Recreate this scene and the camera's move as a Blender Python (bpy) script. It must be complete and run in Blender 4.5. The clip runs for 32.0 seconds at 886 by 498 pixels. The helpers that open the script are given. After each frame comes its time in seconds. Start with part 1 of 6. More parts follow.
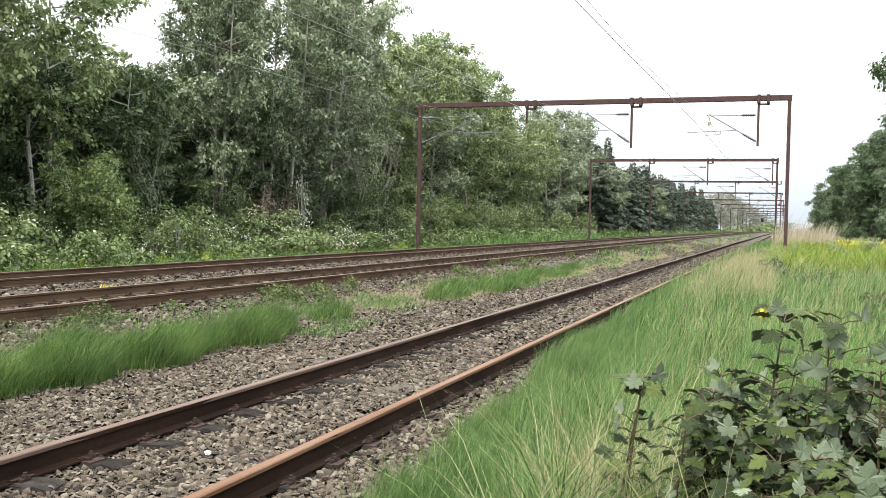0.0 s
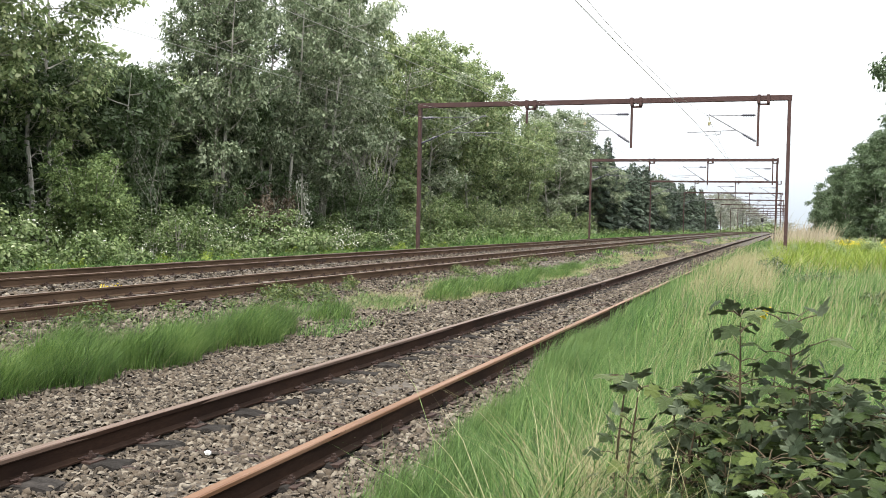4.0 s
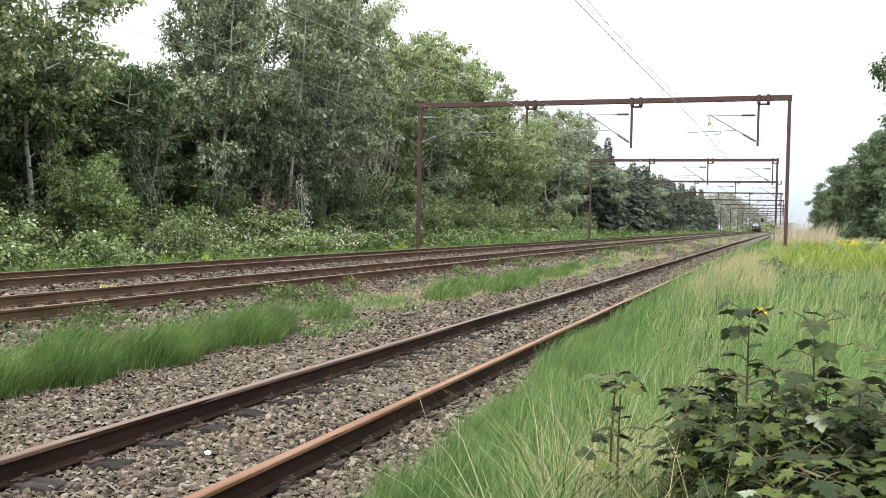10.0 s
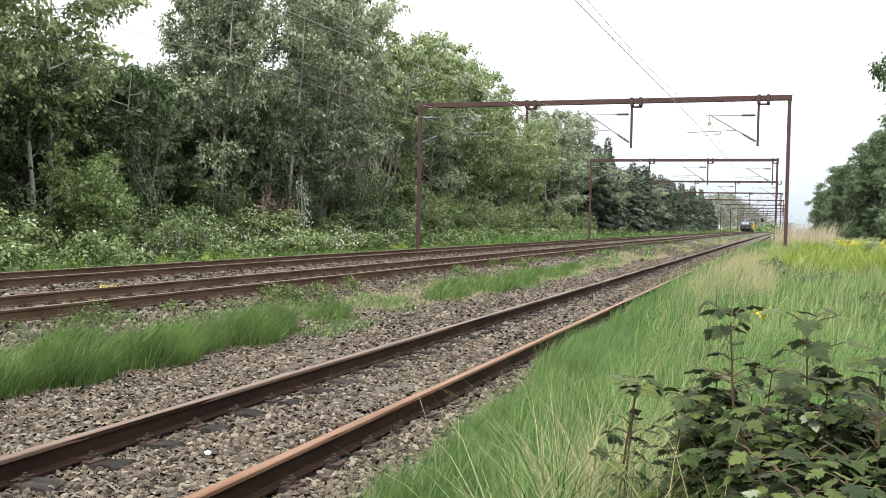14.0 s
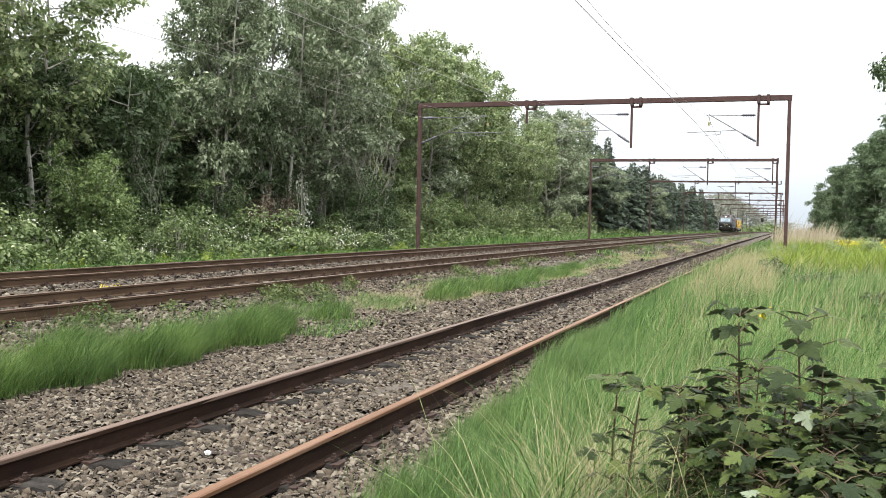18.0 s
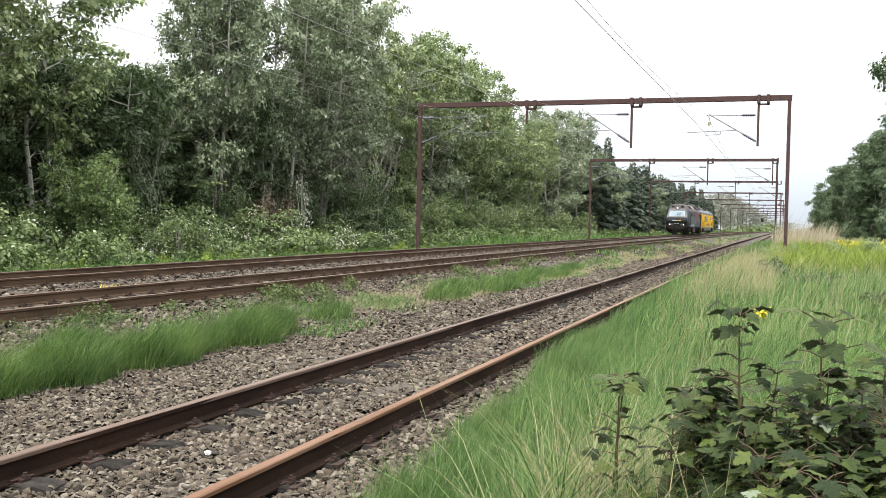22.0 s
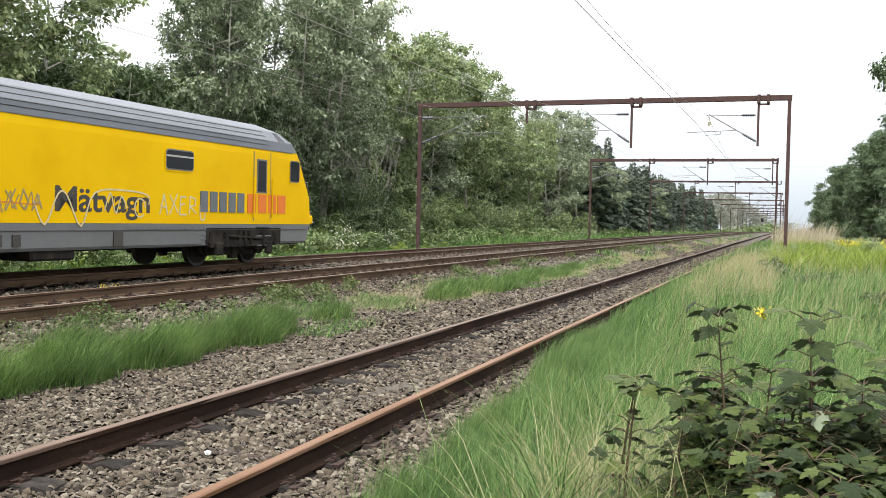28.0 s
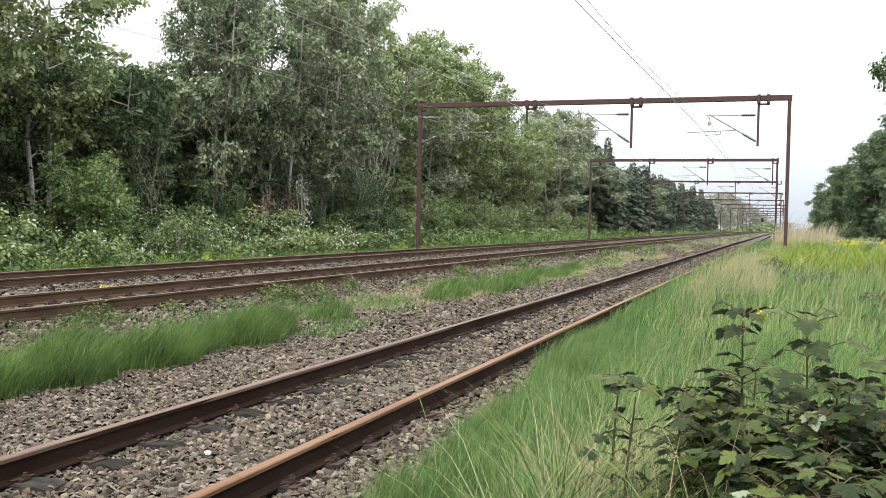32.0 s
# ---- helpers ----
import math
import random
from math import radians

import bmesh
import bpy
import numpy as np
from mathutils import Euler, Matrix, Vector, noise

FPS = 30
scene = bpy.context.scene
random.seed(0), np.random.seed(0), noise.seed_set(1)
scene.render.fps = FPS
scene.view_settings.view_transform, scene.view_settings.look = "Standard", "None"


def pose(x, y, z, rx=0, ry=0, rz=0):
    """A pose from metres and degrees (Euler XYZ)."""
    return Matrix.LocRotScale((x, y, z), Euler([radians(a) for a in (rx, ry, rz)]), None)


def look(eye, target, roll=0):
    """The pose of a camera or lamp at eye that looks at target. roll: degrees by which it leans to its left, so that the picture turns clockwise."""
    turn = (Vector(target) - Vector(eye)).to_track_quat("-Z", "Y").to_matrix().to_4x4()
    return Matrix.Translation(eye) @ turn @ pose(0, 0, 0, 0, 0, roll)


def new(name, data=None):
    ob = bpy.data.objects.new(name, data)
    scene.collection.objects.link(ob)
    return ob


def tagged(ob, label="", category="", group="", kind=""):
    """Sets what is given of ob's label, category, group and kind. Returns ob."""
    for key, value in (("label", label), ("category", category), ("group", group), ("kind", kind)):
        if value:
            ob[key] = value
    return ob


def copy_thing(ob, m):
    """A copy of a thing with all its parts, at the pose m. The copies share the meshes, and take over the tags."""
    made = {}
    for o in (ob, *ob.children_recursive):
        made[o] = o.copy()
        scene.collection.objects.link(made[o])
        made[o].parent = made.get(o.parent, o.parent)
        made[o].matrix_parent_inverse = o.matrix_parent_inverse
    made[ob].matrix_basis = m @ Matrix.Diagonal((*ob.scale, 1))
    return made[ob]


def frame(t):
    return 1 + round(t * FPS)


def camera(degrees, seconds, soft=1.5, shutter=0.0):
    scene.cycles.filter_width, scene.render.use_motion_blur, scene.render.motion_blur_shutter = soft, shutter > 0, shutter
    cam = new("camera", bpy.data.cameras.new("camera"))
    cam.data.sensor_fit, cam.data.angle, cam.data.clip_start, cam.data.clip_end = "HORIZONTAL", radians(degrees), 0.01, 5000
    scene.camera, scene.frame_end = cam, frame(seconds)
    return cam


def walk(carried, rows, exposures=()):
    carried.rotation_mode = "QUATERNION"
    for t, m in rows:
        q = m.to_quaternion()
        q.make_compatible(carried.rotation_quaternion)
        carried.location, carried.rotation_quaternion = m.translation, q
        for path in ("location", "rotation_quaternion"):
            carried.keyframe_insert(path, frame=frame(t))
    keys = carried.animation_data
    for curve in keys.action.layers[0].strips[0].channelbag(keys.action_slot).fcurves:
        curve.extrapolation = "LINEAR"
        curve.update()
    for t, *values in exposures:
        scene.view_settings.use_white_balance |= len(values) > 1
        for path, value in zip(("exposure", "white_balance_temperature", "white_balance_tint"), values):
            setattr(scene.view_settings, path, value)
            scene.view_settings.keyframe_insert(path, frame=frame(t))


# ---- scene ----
cam = camera(49.21, 32.0, soft=0.9)
EYE = (0.0, 0.0, 1.229)
YAW, PITCH = radians(19.8715), radians(-1.7458)
AIM = (-math.sin(YAW) * math.cos(PITCH) * 10, math.cos(YAW) * math.cos(PITCH) * 10, EYE[2] + math.sin(PITCH) * 10)
walk(cam, [(0, look(EYE, AIM, 1.157)), (32, look(EYE, AIM, 1.157))], [(0, 0.85), (6, 0.83), (18, 0.79), (26, 0.73), (32, 0.70)])

# ---- light: bright overcast sky, weak soft sun ----
world = bpy.data.worlds.new("world")
scene.world = world
world.use_nodes = True
wn, wl = world.node_tree.nodes, world.node_tree.links
sky = wn.new("ShaderNodeTexSky")
sky.sky_type, sky.sun_disc = "NISHITA", False
sky.sun_elevation, sky.sun_rotation = radians(54), radians(-167)
sky.air_density, sky.dust_density, sky.ozone_density = 1.0, 3.0, 1.0
# overcast: brighter overhead than at the horizon
wc, ws, wr = wn.new("ShaderNodeTexCoord"), wn.new("ShaderNodeSeparateXYZ"), wn.new("ShaderNodeValToRGB")
wl.new(wc.outputs["Generated"], ws.inputs[0])
wl.new(ws.outputs[2], wr.inputs[0])
wr.color_ramp.elements[0].position, wr.color_ramp.elements[0].color = 0.0, (0.17, 0.19, 0.21, 1)
wr.color_ramp.elements[1].position, wr.color_ramp.elements[1].color = 0.95, (1, 1, 1, 1)
mid_sky = wr.color_ramp.elements.new(0.13)
mid_sky.color = (0.31, 0.32, 0.33, 1)
wm = wn.new("ShaderNodeVectorMath")
wm.operation = "SCALE"
wm.inputs[3].default_value = 22.0
wl.new(wr.outputs[0], wm.inputs[0])
soft_sky = wn.new("ShaderNodeMixRGB")
soft_sky.inputs[0].default_value = 0.94
wl.new(sky.outputs[0], soft_sky.inputs[1])
wl.new(wm.outputs[0], soft_sky.inputs[2])
wl.new(soft_sky.outputs[0], wn["Background"].inputs[0])
wn["Background"].inputs[1].default_value = 0.12
sun = new("sun", bpy.data.lights.new("sun", "SUN"))
sun.data.energy, sun.data.angle, sun.data.color = 3.2, radians(10), (1, 0.96, 0.9)
sun.matrix_world = look((-10, -44, 62), (0, 0, 0))

# ---- materials ----


def noise_mat(name, ramp, scale=8.0, rough=0.8, bump=0.3, metal=0.0, island=0.0, obj=0.0, fine=60.0, stretch=None, translucent=0.0, spec=0.3):
    """Ramp of colours driven by two noises, the piece's own random value, and a fine bump."""
    m = bpy.data.materials.new(name)
    m.use_nodes = True
    n, l = m.node_tree.nodes, m.node_tree.links
    b = n["Principled BSDF"]
    b.inputs["Roughness"].default_value, b.inputs["Metallic"].default_value = rough, metal
    b.inputs["Specular IOR Level"].default_value = spec
    co = n.new("ShaderNodeTexCoord")
    vec = co.outputs["Object"]
    if stretch:
        mp = n.new("ShaderNodeMapping")
        mp.inputs["Scale"].default_value = stretch
        l.new(vec, mp.inputs[0])
        vec = mp.outputs[0]
    n1, n2 = n.new("ShaderNodeTexNoise"), n.new("ShaderNodeTexNoise")
    n1.inputs["Scale"].default_value, n2.inputs["Scale"].default_value = scale, fine
    n1.inputs["Detail"].default_value = 4
    l.new(vec, n1.inputs["Vector"])
    l.new(vec, n2.inputs["Vector"])
    mix = n.new("ShaderNodeMath")
    mix.operation = "MULTIPLY_ADD"
    mix.inputs[1].default_value = 0.35
    l.new(n2.outputs[0], mix.inputs[0])
    sc = n.new("ShaderNodeMath")
    sc.operation = "MULTIPLY_ADD"
    sc.inputs[1].default_value, sc.inputs[2].default_value = 1.3, -0.33
    l.new(n1.outputs[0], sc.inputs[0])
    l.new(sc.outputs[0], mix.inputs[2])
    val = mix.outputs[0]
    for amount, node, out in ((island, "ShaderNodeNewGeometry", "Random Per Island"), (obj, "ShaderNodeObjectInfo", "Random")):
        if amount:
            g = n.new(node)
            a = n.new("ShaderNodeMix")
            a.inputs[0].default_value = amount
            l.new(val, a.inputs[2])
            l.new(g.outputs[out], a.inputs[3])
            val = a.outputs[0]
    r = n.new("ShaderNodeValToRGB")
    el = r.color_ramp.elements
    while len(el) < len(ramp):
        el.new(0.5)
    for i, c in enumerate(ramp):
        el[i].position = 0.12 + 0.76 * i / max(1, len(ramp) - 1)
        el[i].color = (*c, 1)
    l.new(val, r.inputs[0])
    l.new(r.outputs[0], b.inputs["Base Color"])
    if bump:
        bp = n.new("ShaderNodeBump")
        bp.inputs["Strength"].default_value, bp.inputs["Distance"].default_value = bump, 0.02
        l.new(mix.outputs[0], bp.inputs["Height"])
        l.new(bp.outputs[0], b.inputs["Normal"])
    if translucent:
        t = n.new("ShaderNodeBsdfTranslucent")
        l.new(r.outputs[0], t.inputs[0])
        ms = n.new("ShaderNodeMixShader")
        ms.inputs[0].default_value = translucent
        l.new(b.outputs[0], ms.inputs[1])
        l.new(t.outputs[0], ms.inputs[2])
        l.new(ms.outputs[0], n["Material Output"].inputs[0])
    return m


def glow(name, colour, strength):
    m = bpy.data.materials.new(name)
    m.use_nodes = True
    b = m.node_tree.nodes["Principled BSDF"]
    b.inputs["Base Color"].default_value = (*colour, 1)
    b.inputs["Emission Color"].default_value, b.inputs["Emission Strength"].default_value = (*colour, 1), strength
    return m


M = {
    "ground": noise_mat("ground_soil", [(0.03, 0.042, 0.012), (0.06, 0.072, 0.027), (0.096, 0.09, 0.048)], 0.6, 0.95, 0.5, fine=14),
    "ballast": noise_mat("ballast_bed", [(0.016, 0.013, 0.0098), (0.036, 0.0295, 0.023), (0.072, 0.061, 0.049), (0.041, 0.034, 0.026)], 3.0, 0.95, 1.0, fine=24),
    "stone": noise_mat("ballast_stone", [(0.0136, 0.0103, 0.0071), (0.039, 0.0305, 0.0216), (0.087, 0.0705, 0.0515), (0.053, 0.0395, 0.027), (0.155, 0.134, 0.105)], 14, 0.9, 0.4, island=0.85, fine=90),
    "rail": noise_mat("rusty_rail", [(0.0085, 0.0047, 0.0033), (0.019, 0.0105, 0.007), (0.038, 0.021, 0.0135)], 5, 0.85, 0.35, fine=70, stretch=(1, 0.25, 1), spec=0.08),
    "railmain": noise_mat("brown_main_line_rail", [(0.034, 0.0222, 0.0142), (0.066, 0.043, 0.028), (0.102, 0.069, 0.046)], 5, 0.8, 0.3, fine=70, stretch=(1, 0.25, 1), spec=0.06),
    "railtop": noise_mat("worn_rail_head", [(0.05702, 0.03564, 0.02592), (0.1037, 0.0689, 0.05134), (0.1452, 0.1045, 0.08258)], 6, 0.6, 0.15, metal=0.25, fine=50, stretch=(4, 0.15, 1)),
    "railorange": noise_mat("orange_rusted_rail_head", [(0.078, 0.037, 0.018), (0.128, 0.065, 0.034), (0.175, 0.108, 0.07)], 6, 0.6, 0.15, metal=0.2, fine=50, stretch=(4, 0.15, 1)),
    "sleeper": noise_mat("dark_worn_concrete", [(0.009, 0.008, 0.0072), (0.023, 0.0208, 0.019), (0.052, 0.047, 0.042)], 6, 0.95, 0.9, obj=0.2, fine=50, stretch=(0.8, 2, 2), spec=0.04),
    "iron": noise_mat("rusty_iron", [(0.0182, 0.0111, 0.0084), (0.0423, 0.0228, 0.0169)], 20, 0.8, 0.3),
    "portal": noise_mat("weathering_steel", [(0.029, 0.0152, 0.014), (0.044, 0.022, 0.0198), (0.058, 0.0315, 0.027)], 3, 0.75, 0.2, obj=0.1),
    "wire": noise_mat("dark_wire", [(0.3, 0.3, 0.28), (0.4, 0.4, 0.38)], 3, 0.6, 0, metal=0.3),
    "galv": noise_mat("galvanised_tube", [(0.12, 0.12, 0.1275), (0.21, 0.21, 0.225)], 6, 0.55, 0.1, metal=0.6),
    "insulator": noise_mat("dark_insulator", [(0.03, 0.035, 0.05), (0.06, 0.06, 0.08)], 6, 0.35, 0),
    "bark": noise_mat("grey_bark", [(0.13, 0.125, 0.105), (0.29, 0.28, 0.245), (0.44, 0.43, 0.39)], 5, 0.95, 0.8, obj=0.2, stretch=(3, 3, 0.6)),
    "leaf": noise_mat("broad_leaf", [(0.044, 0.068, 0.027), (0.118, 0.168, 0.066), (0.235, 0.29, 0.128), (0.52, 0.55, 0.34)], 3.2, 0.5, 0, island=0.48, obj=0.12, fine=8, spec=0.35, translucent=0.36),
    "leafgrey": noise_mat("grey_green_leaf", [(0.044, 0.065, 0.034), (0.112, 0.149, 0.08), (0.228, 0.273, 0.166), (0.58, 0.61, 0.49)], 3.2, 0.5, 0, island=0.5, obj=0.12, fine=8, spec=0.35, translucent=0.34),
    # for dark-leaved plants; deep in the wood its darkness stands for shade
    "leafdark": noise_mat("dark_and_shaded_leaf", [(0.016, 0.03, 0.011), (0.036, 0.06, 0.022), (0.07, 0.105, 0.042), (0.16, 0.2, 0.11)], 1.6, 0.5, 0, island=0.4, obj=0.15, fine=6, spec=0.25, translucent=0.25),
    "leafside": noise_mat("deep_green_leaf", [(0.02, 0.038, 0.017), (0.046, 0.076, 0.034), (0.092, 0.135, 0.064), (0.22, 0.27, 0.16)], 3.2, 0.5, 0, island=0.42, obj=0.1, fine=8, spec=0.3, translucent=0.28),
    "leafbush": noise_mat("bush_leaf", [(0.036, 0.064, 0.02), (0.088, 0.135, 0.042), (0.16, 0.22, 0.078), (0.32, 0.39, 0.17)], 2.4, 0.5, 0, island=0.45, fine=6, spec=0.3, translucent=0.32),
    "brownleaf": noise_mat("reddish_dead_leaf", [(0.035, 0.026, 0.018), (0.075, 0.055, 0.036), (0.12, 0.095, 0.06)], 2.4, 0.7, 0, island=0.5, fine=6, translucent=0.2),
    "leafsilver": noise_mat("silvery_leaf", [(0.1, 0.12, 0.085), (0.24, 0.26, 0.2), (0.42, 0.44, 0.38), (0.55, 0.57, 0.5)], 2.2, 0.5, 0, island=0.6, fine=6, translucent=0.3),
    # pale grey because distance haze is put into the leaf colour
    "leafhazed": noise_mat("pale_hazed_far_leaf", [(0.11, 0.125, 0.1), (0.19, 0.205, 0.165), (0.3, 0.31, 0.26)], 0.8, 0.6, 0, island=0.5, fine=3, translucent=0.3),
    "deadwood": noise_mat("dead_pale_wood", [(0.16, 0.155, 0.13), (0.3, 0.29, 0.25)], 6, 0.9, 0.3),
    "needle": noise_mat("spruce_needle", [(0.024, 0.04, 0.026), (0.048, 0.072, 0.045), (0.085, 0.115, 0.075)], 0.8, 0.6, 0, island=0.45, obj=0.3, fine=2, translucent=0.15),
    "bramble": noise_mat("bramble_leaf", [(0.03, 0.054, 0.016), (0.07, 0.11, 0.032), (0.132, 0.182, 0.062), (0.36, 0.4, 0.25)], 0.8, 0.5, 0, island=0.52, fine=2, translucent=0.28),
    "herbweed": noise_mat("weed_leaf", [(0.022, 0.04, 0.011), (0.05, 0.078, 0.02), (0.09, 0.12, 0.036), (0.15, 0.15, 0.06)], 0.9, 0.5, 0, island=0.6, fine=2, translucent=0.3),
    "white": noise_mat("white_blossom", [(0.51, 0.527, 0.425), (0.68, 0.68, 0.629)], 3, 0.7, 0, island=0.5),
    "grass": noise_mat("meadow_grass", [(0.01, 0.028, 0.005), (0.043, 0.107, 0.022), (0.098, 0.19, 0.047), (0.25, 0.345, 0.125)], 0.5, 0.5, 0, island=0.75, fine=2, translucent=0.4),
    "clump": noise_mat("dark_fine_grass", [(0.014, 0.034, 0.007), (0.044, 0.09, 0.018), (0.09, 0.155, 0.036), (0.19, 0.26, 0.08)], 1.6, 0.55, 0, island=0.5, fine=4, translucent=0.35),
    "straw": noise_mat("dry_straw_grass", [(0.196, 0.182, 0.084), (0.294, 0.273, 0.147), (0.364, 0.336, 0.21)], 0.7, 0.7, 0, island=0.6, fine=2, translucent=0.35),
    "herb": noise_mat("yellow_green_herb", [(0.075, 0.12, 0.018), (0.15, 0.21, 0.03), (0.25, 0.3, 0.055)], 0.7, 0.55, 0, island=0.55, fine=2, translucent=0.35),
    "softgrass": noise_mat("soft_bluish_grass", [(0.024, 0.052, 0.015), (0.062, 0.116, 0.033), (0.115, 0.185, 0.058), (0.22, 0.285, 0.1)], 0.9, 0.55, 0, island=0.4, fine=3, translucent=0.35),
    "seedstalk": noise_mat("pale_green_seed_stalk", [(0.15, 0.17, 0.065), (0.24, 0.25, 0.11), (0.34, 0.33, 0.18)], 0.9, 0.7, 0, island=0.6, fine=3, translucent=0.3),
    "plume": noise_mat("pale_reed_plume", [(0.2, 0.165, 0.11), (0.33, 0.285, 0.2), (0.42, 0.37, 0.28)], 0.9, 0.8, 0, island=0.5, fine=3, translucent=0.3),
    "yellowflower": noise_mat("yellow_flower", [(0.48, 0.376, 0.016), (0.6, 0.48, 0.04)], 3, 0.7, 0, island=0.5),
    "maple": noise_mat("sycamore_leaf", [(0.0095, 0.02, 0.005), (0.032, 0.05, 0.0125), (0.082, 0.108, 0.026)], 9, 0.5, 0.25, obj=0.65, fine=40, translucent=0.28, spec=0.15),
    "maplepale": noise_mat("pale_leaf_underside", [(0.1, 0.135, 0.08), (0.175, 0.21, 0.14)], 9, 0.6, 0.2, obj=0.6, translucent=0.2),
    "stem": noise_mat("reddish_stem", [(0.0375, 0.0225, 0.012), (0.0638, 0.0488, 0.0225)], 9, 0.7, 0.2),
    "loco": noise_mat("dark_grey_loco_paint", [(0.0078, 0.0105, 0.0128), (0.0125, 0.0158, 0.0185), (0.0195, 0.0225, 0.0248)], 0.9, 0.36, 0.05, fine=7, spec=0.3),
    "locodark": noise_mat("black_loco_nose_band", [(0.006, 0.0065, 0.007), (0.011, 0.0115, 0.012)], 0.9, 0.4, 0.05, fine=7, spec=0.2),
    "rosepanel": noise_mat("faded_rose_panel", [(0.12, 0.082, 0.076), (0.18, 0.125, 0.115), (0.22, 0.165, 0.15)], 1.5, 0.6, 0.1, fine=9),
    "locoroof": noise_mat("dirty_grey_roof", [(0.02, 0.0182, 0.0175), (0.036, 0.032, 0.0305), (0.062, 0.054, 0.05)], 1.5, 0.6, 0.1, fine=9),
    "black": noise_mat("black_underframe", [(0.008, 0.008, 0.008), (0.02, 0.0185, 0.0165), (0.038, 0.031, 0.026)], 3, 0.9, 0.3, fine=20, spec=0.06),
    "tread": noise_mat("steel_wheel", [(0.021, 0.0189, 0.01782), (0.0462, 0.042, 0.0399)], 5, 0.45, 0.1, metal=0.6),
    "yellow": noise_mat("yellow_coach_paint", [(0.58, 0.335, 0.0015), (0.63, 0.385, 0.002), (0.66, 0.41, 0.004)], 0.5, 0.5, 0.03, fine=3, spec=0.04),
    "notice": noise_mat("pale_yellow_notice", [(0.6, 0.5, 0.06), (0.66, 0.56, 0.1)], 3, 0.6, 0),
    "coachgrey": noise_mat("grey_coach_paint", [(0.0992, 0.1017, 0.1042), (0.1339, 0.1364, 0.1389)], 0.8, 0.5, 0.05, fine=6),
    "silver": noise_mat("silver_roof_paint", [(0.088, 0.097, 0.114), (0.115, 0.125, 0.145)], 0.6, 0.5, 0.05, fine=6),
    "glass": noise_mat("dark_coach_glass", [(0.008, 0.009, 0.010), (0.014, 0.015, 0.017)], 0.5, 0.12, 0, spec=0.12),
    # pale blue base colour paints the sky's reflection on the windscreen
    "screen": noise_mat("windscreen_glass_sky_tint", [(0.075, 0.125, 0.165), (0.125, 0.18, 0.22)], 0.6, 0.3, 0, spec=0.12),
    "bluish": noise_mat("pale_blue_spray_paint", [(0.1, 0.19, 0.29), (0.2, 0.32, 0.43), (0.34, 0.44, 0.52)], 3, 0.5, 0),
    "pink": noise_mat("red_pink_paint", [(0.24, 0.045, 0.055), (0.31, 0.075, 0.085)], 3, 0.5, 0),
    "sprayw": noise_mat("white_spray_paint", [(0.4514, 0.3672, 0.1814), (0.5472, 0.4651, 0.2678)], 4, 0.6, 0),
    "sprayr": noise_mat("orange_spray_paint", [(0.465, 0.1275, 0.015), (0.525, 0.1875, 0.0225)], 4, 0.6, 0),
    "sprayg": noise_mat("grey_spray_paint", [(0.294, 0.217, 0.07), (0.238, 0.189, 0.091)], 4, 0.6, 0),
    "ink": noise_mat("dark_lettering", [(0.03, 0.028, 0.025), (0.05, 0.045, 0.04)], 3, 0.5, 0),
    "lettergrey": noise_mat("grey_lettering", [(0.091, 0.098, 0.105), (0.119, 0.126, 0.133)], 3, 0.5, 0),
    "letterorange": noise_mat("orange_lettering", [(0.5625, 0.1275, 0.015), (0.6, 0.1575, 0.0225)], 3, 0.5, 0),
    "paleplate": noise_mat("pale_plate", [(0.315, 0.315, 0.3), (0.4125, 0.4125, 0.3975)], 3, 0.6, 0.1),
    "concrete": noise_mat("pale_concrete", [(0.14, 0.13, 0.115), (0.2, 0.19, 0.175)], 8, 0.9, 0.4),
    "lamp": glow("headlight_glow", (1.0, 0.95, 0.85), 1.0),
}

# ---- mesh helpers ----


def mesh_ob(name, data, material, parent=None, label="", smooth=False):
    ob = new(name, data)
    data.materials.append(M[material] if isinstance(material, str) else material)
    if smooth:
        data.shade_smooth()
    if parent:
        ob.parent = parent
    if label:
        ob["label"] = label
    return ob


def part(name, bm, material, parent=None, label="", smooth=False):
    me = bpy.data.meshes.new(name)
    bmesh.ops.recalc_face_normals(bm, faces=bm.faces)
    bm.to_mesh(me)
    bm.free()
    return mesh_ob(name, me, material, parent, label, smooth)


def raw(name, verts, faces_flat, sizes):
    """A mesh from flat arrays: vertices (n, 3), loop indices and the number of corners of each face."""
    me = bpy.data.meshes.new(name)
    verts, faces_flat, sizes = np.asarray(verts, np.float32), np.asarray(faces_flat, np.int32), np.asarray(sizes, np.int32)
    me.vertices.add(len(verts))
    me.vertices.foreach_set("co", verts.ravel())
    me.loops.add(len(faces_flat))
    me.loops.foreach_set("vertex_index", faces_flat)
    me.polygons.add(len(sizes))
    me.polygons.foreach_set("loop_start", np.concatenate(([0], np.cumsum(sizes)[:-1])).astype(np.int32))
    me.polygons.foreach_set("loop_total", sizes)
    me.update(calc_edges=True)
    return me


def stamp(name, base_v, base_f, mats, locs):
    """Many small rigid copies of one base shape in one mesh. mats (n, 3, 3), locs (n, 3)."""
    base_v = np.asarray(base_v, float)
    n, k = len(locs), len(base_v)
    v = np.einsum("nij,kj->nki", mats, base_v) + np.asarray(locs)[:, None, :]
    flat = np.concatenate([np.asarray(f) for f in base_f])
    idx = (np.arange(n)[:, None] * k + flat[None, :]).ravel()
    sizes = np.tile([len(f) for f in base_f], n)
    return raw(name, v.reshape(-1, 3), idx, sizes)


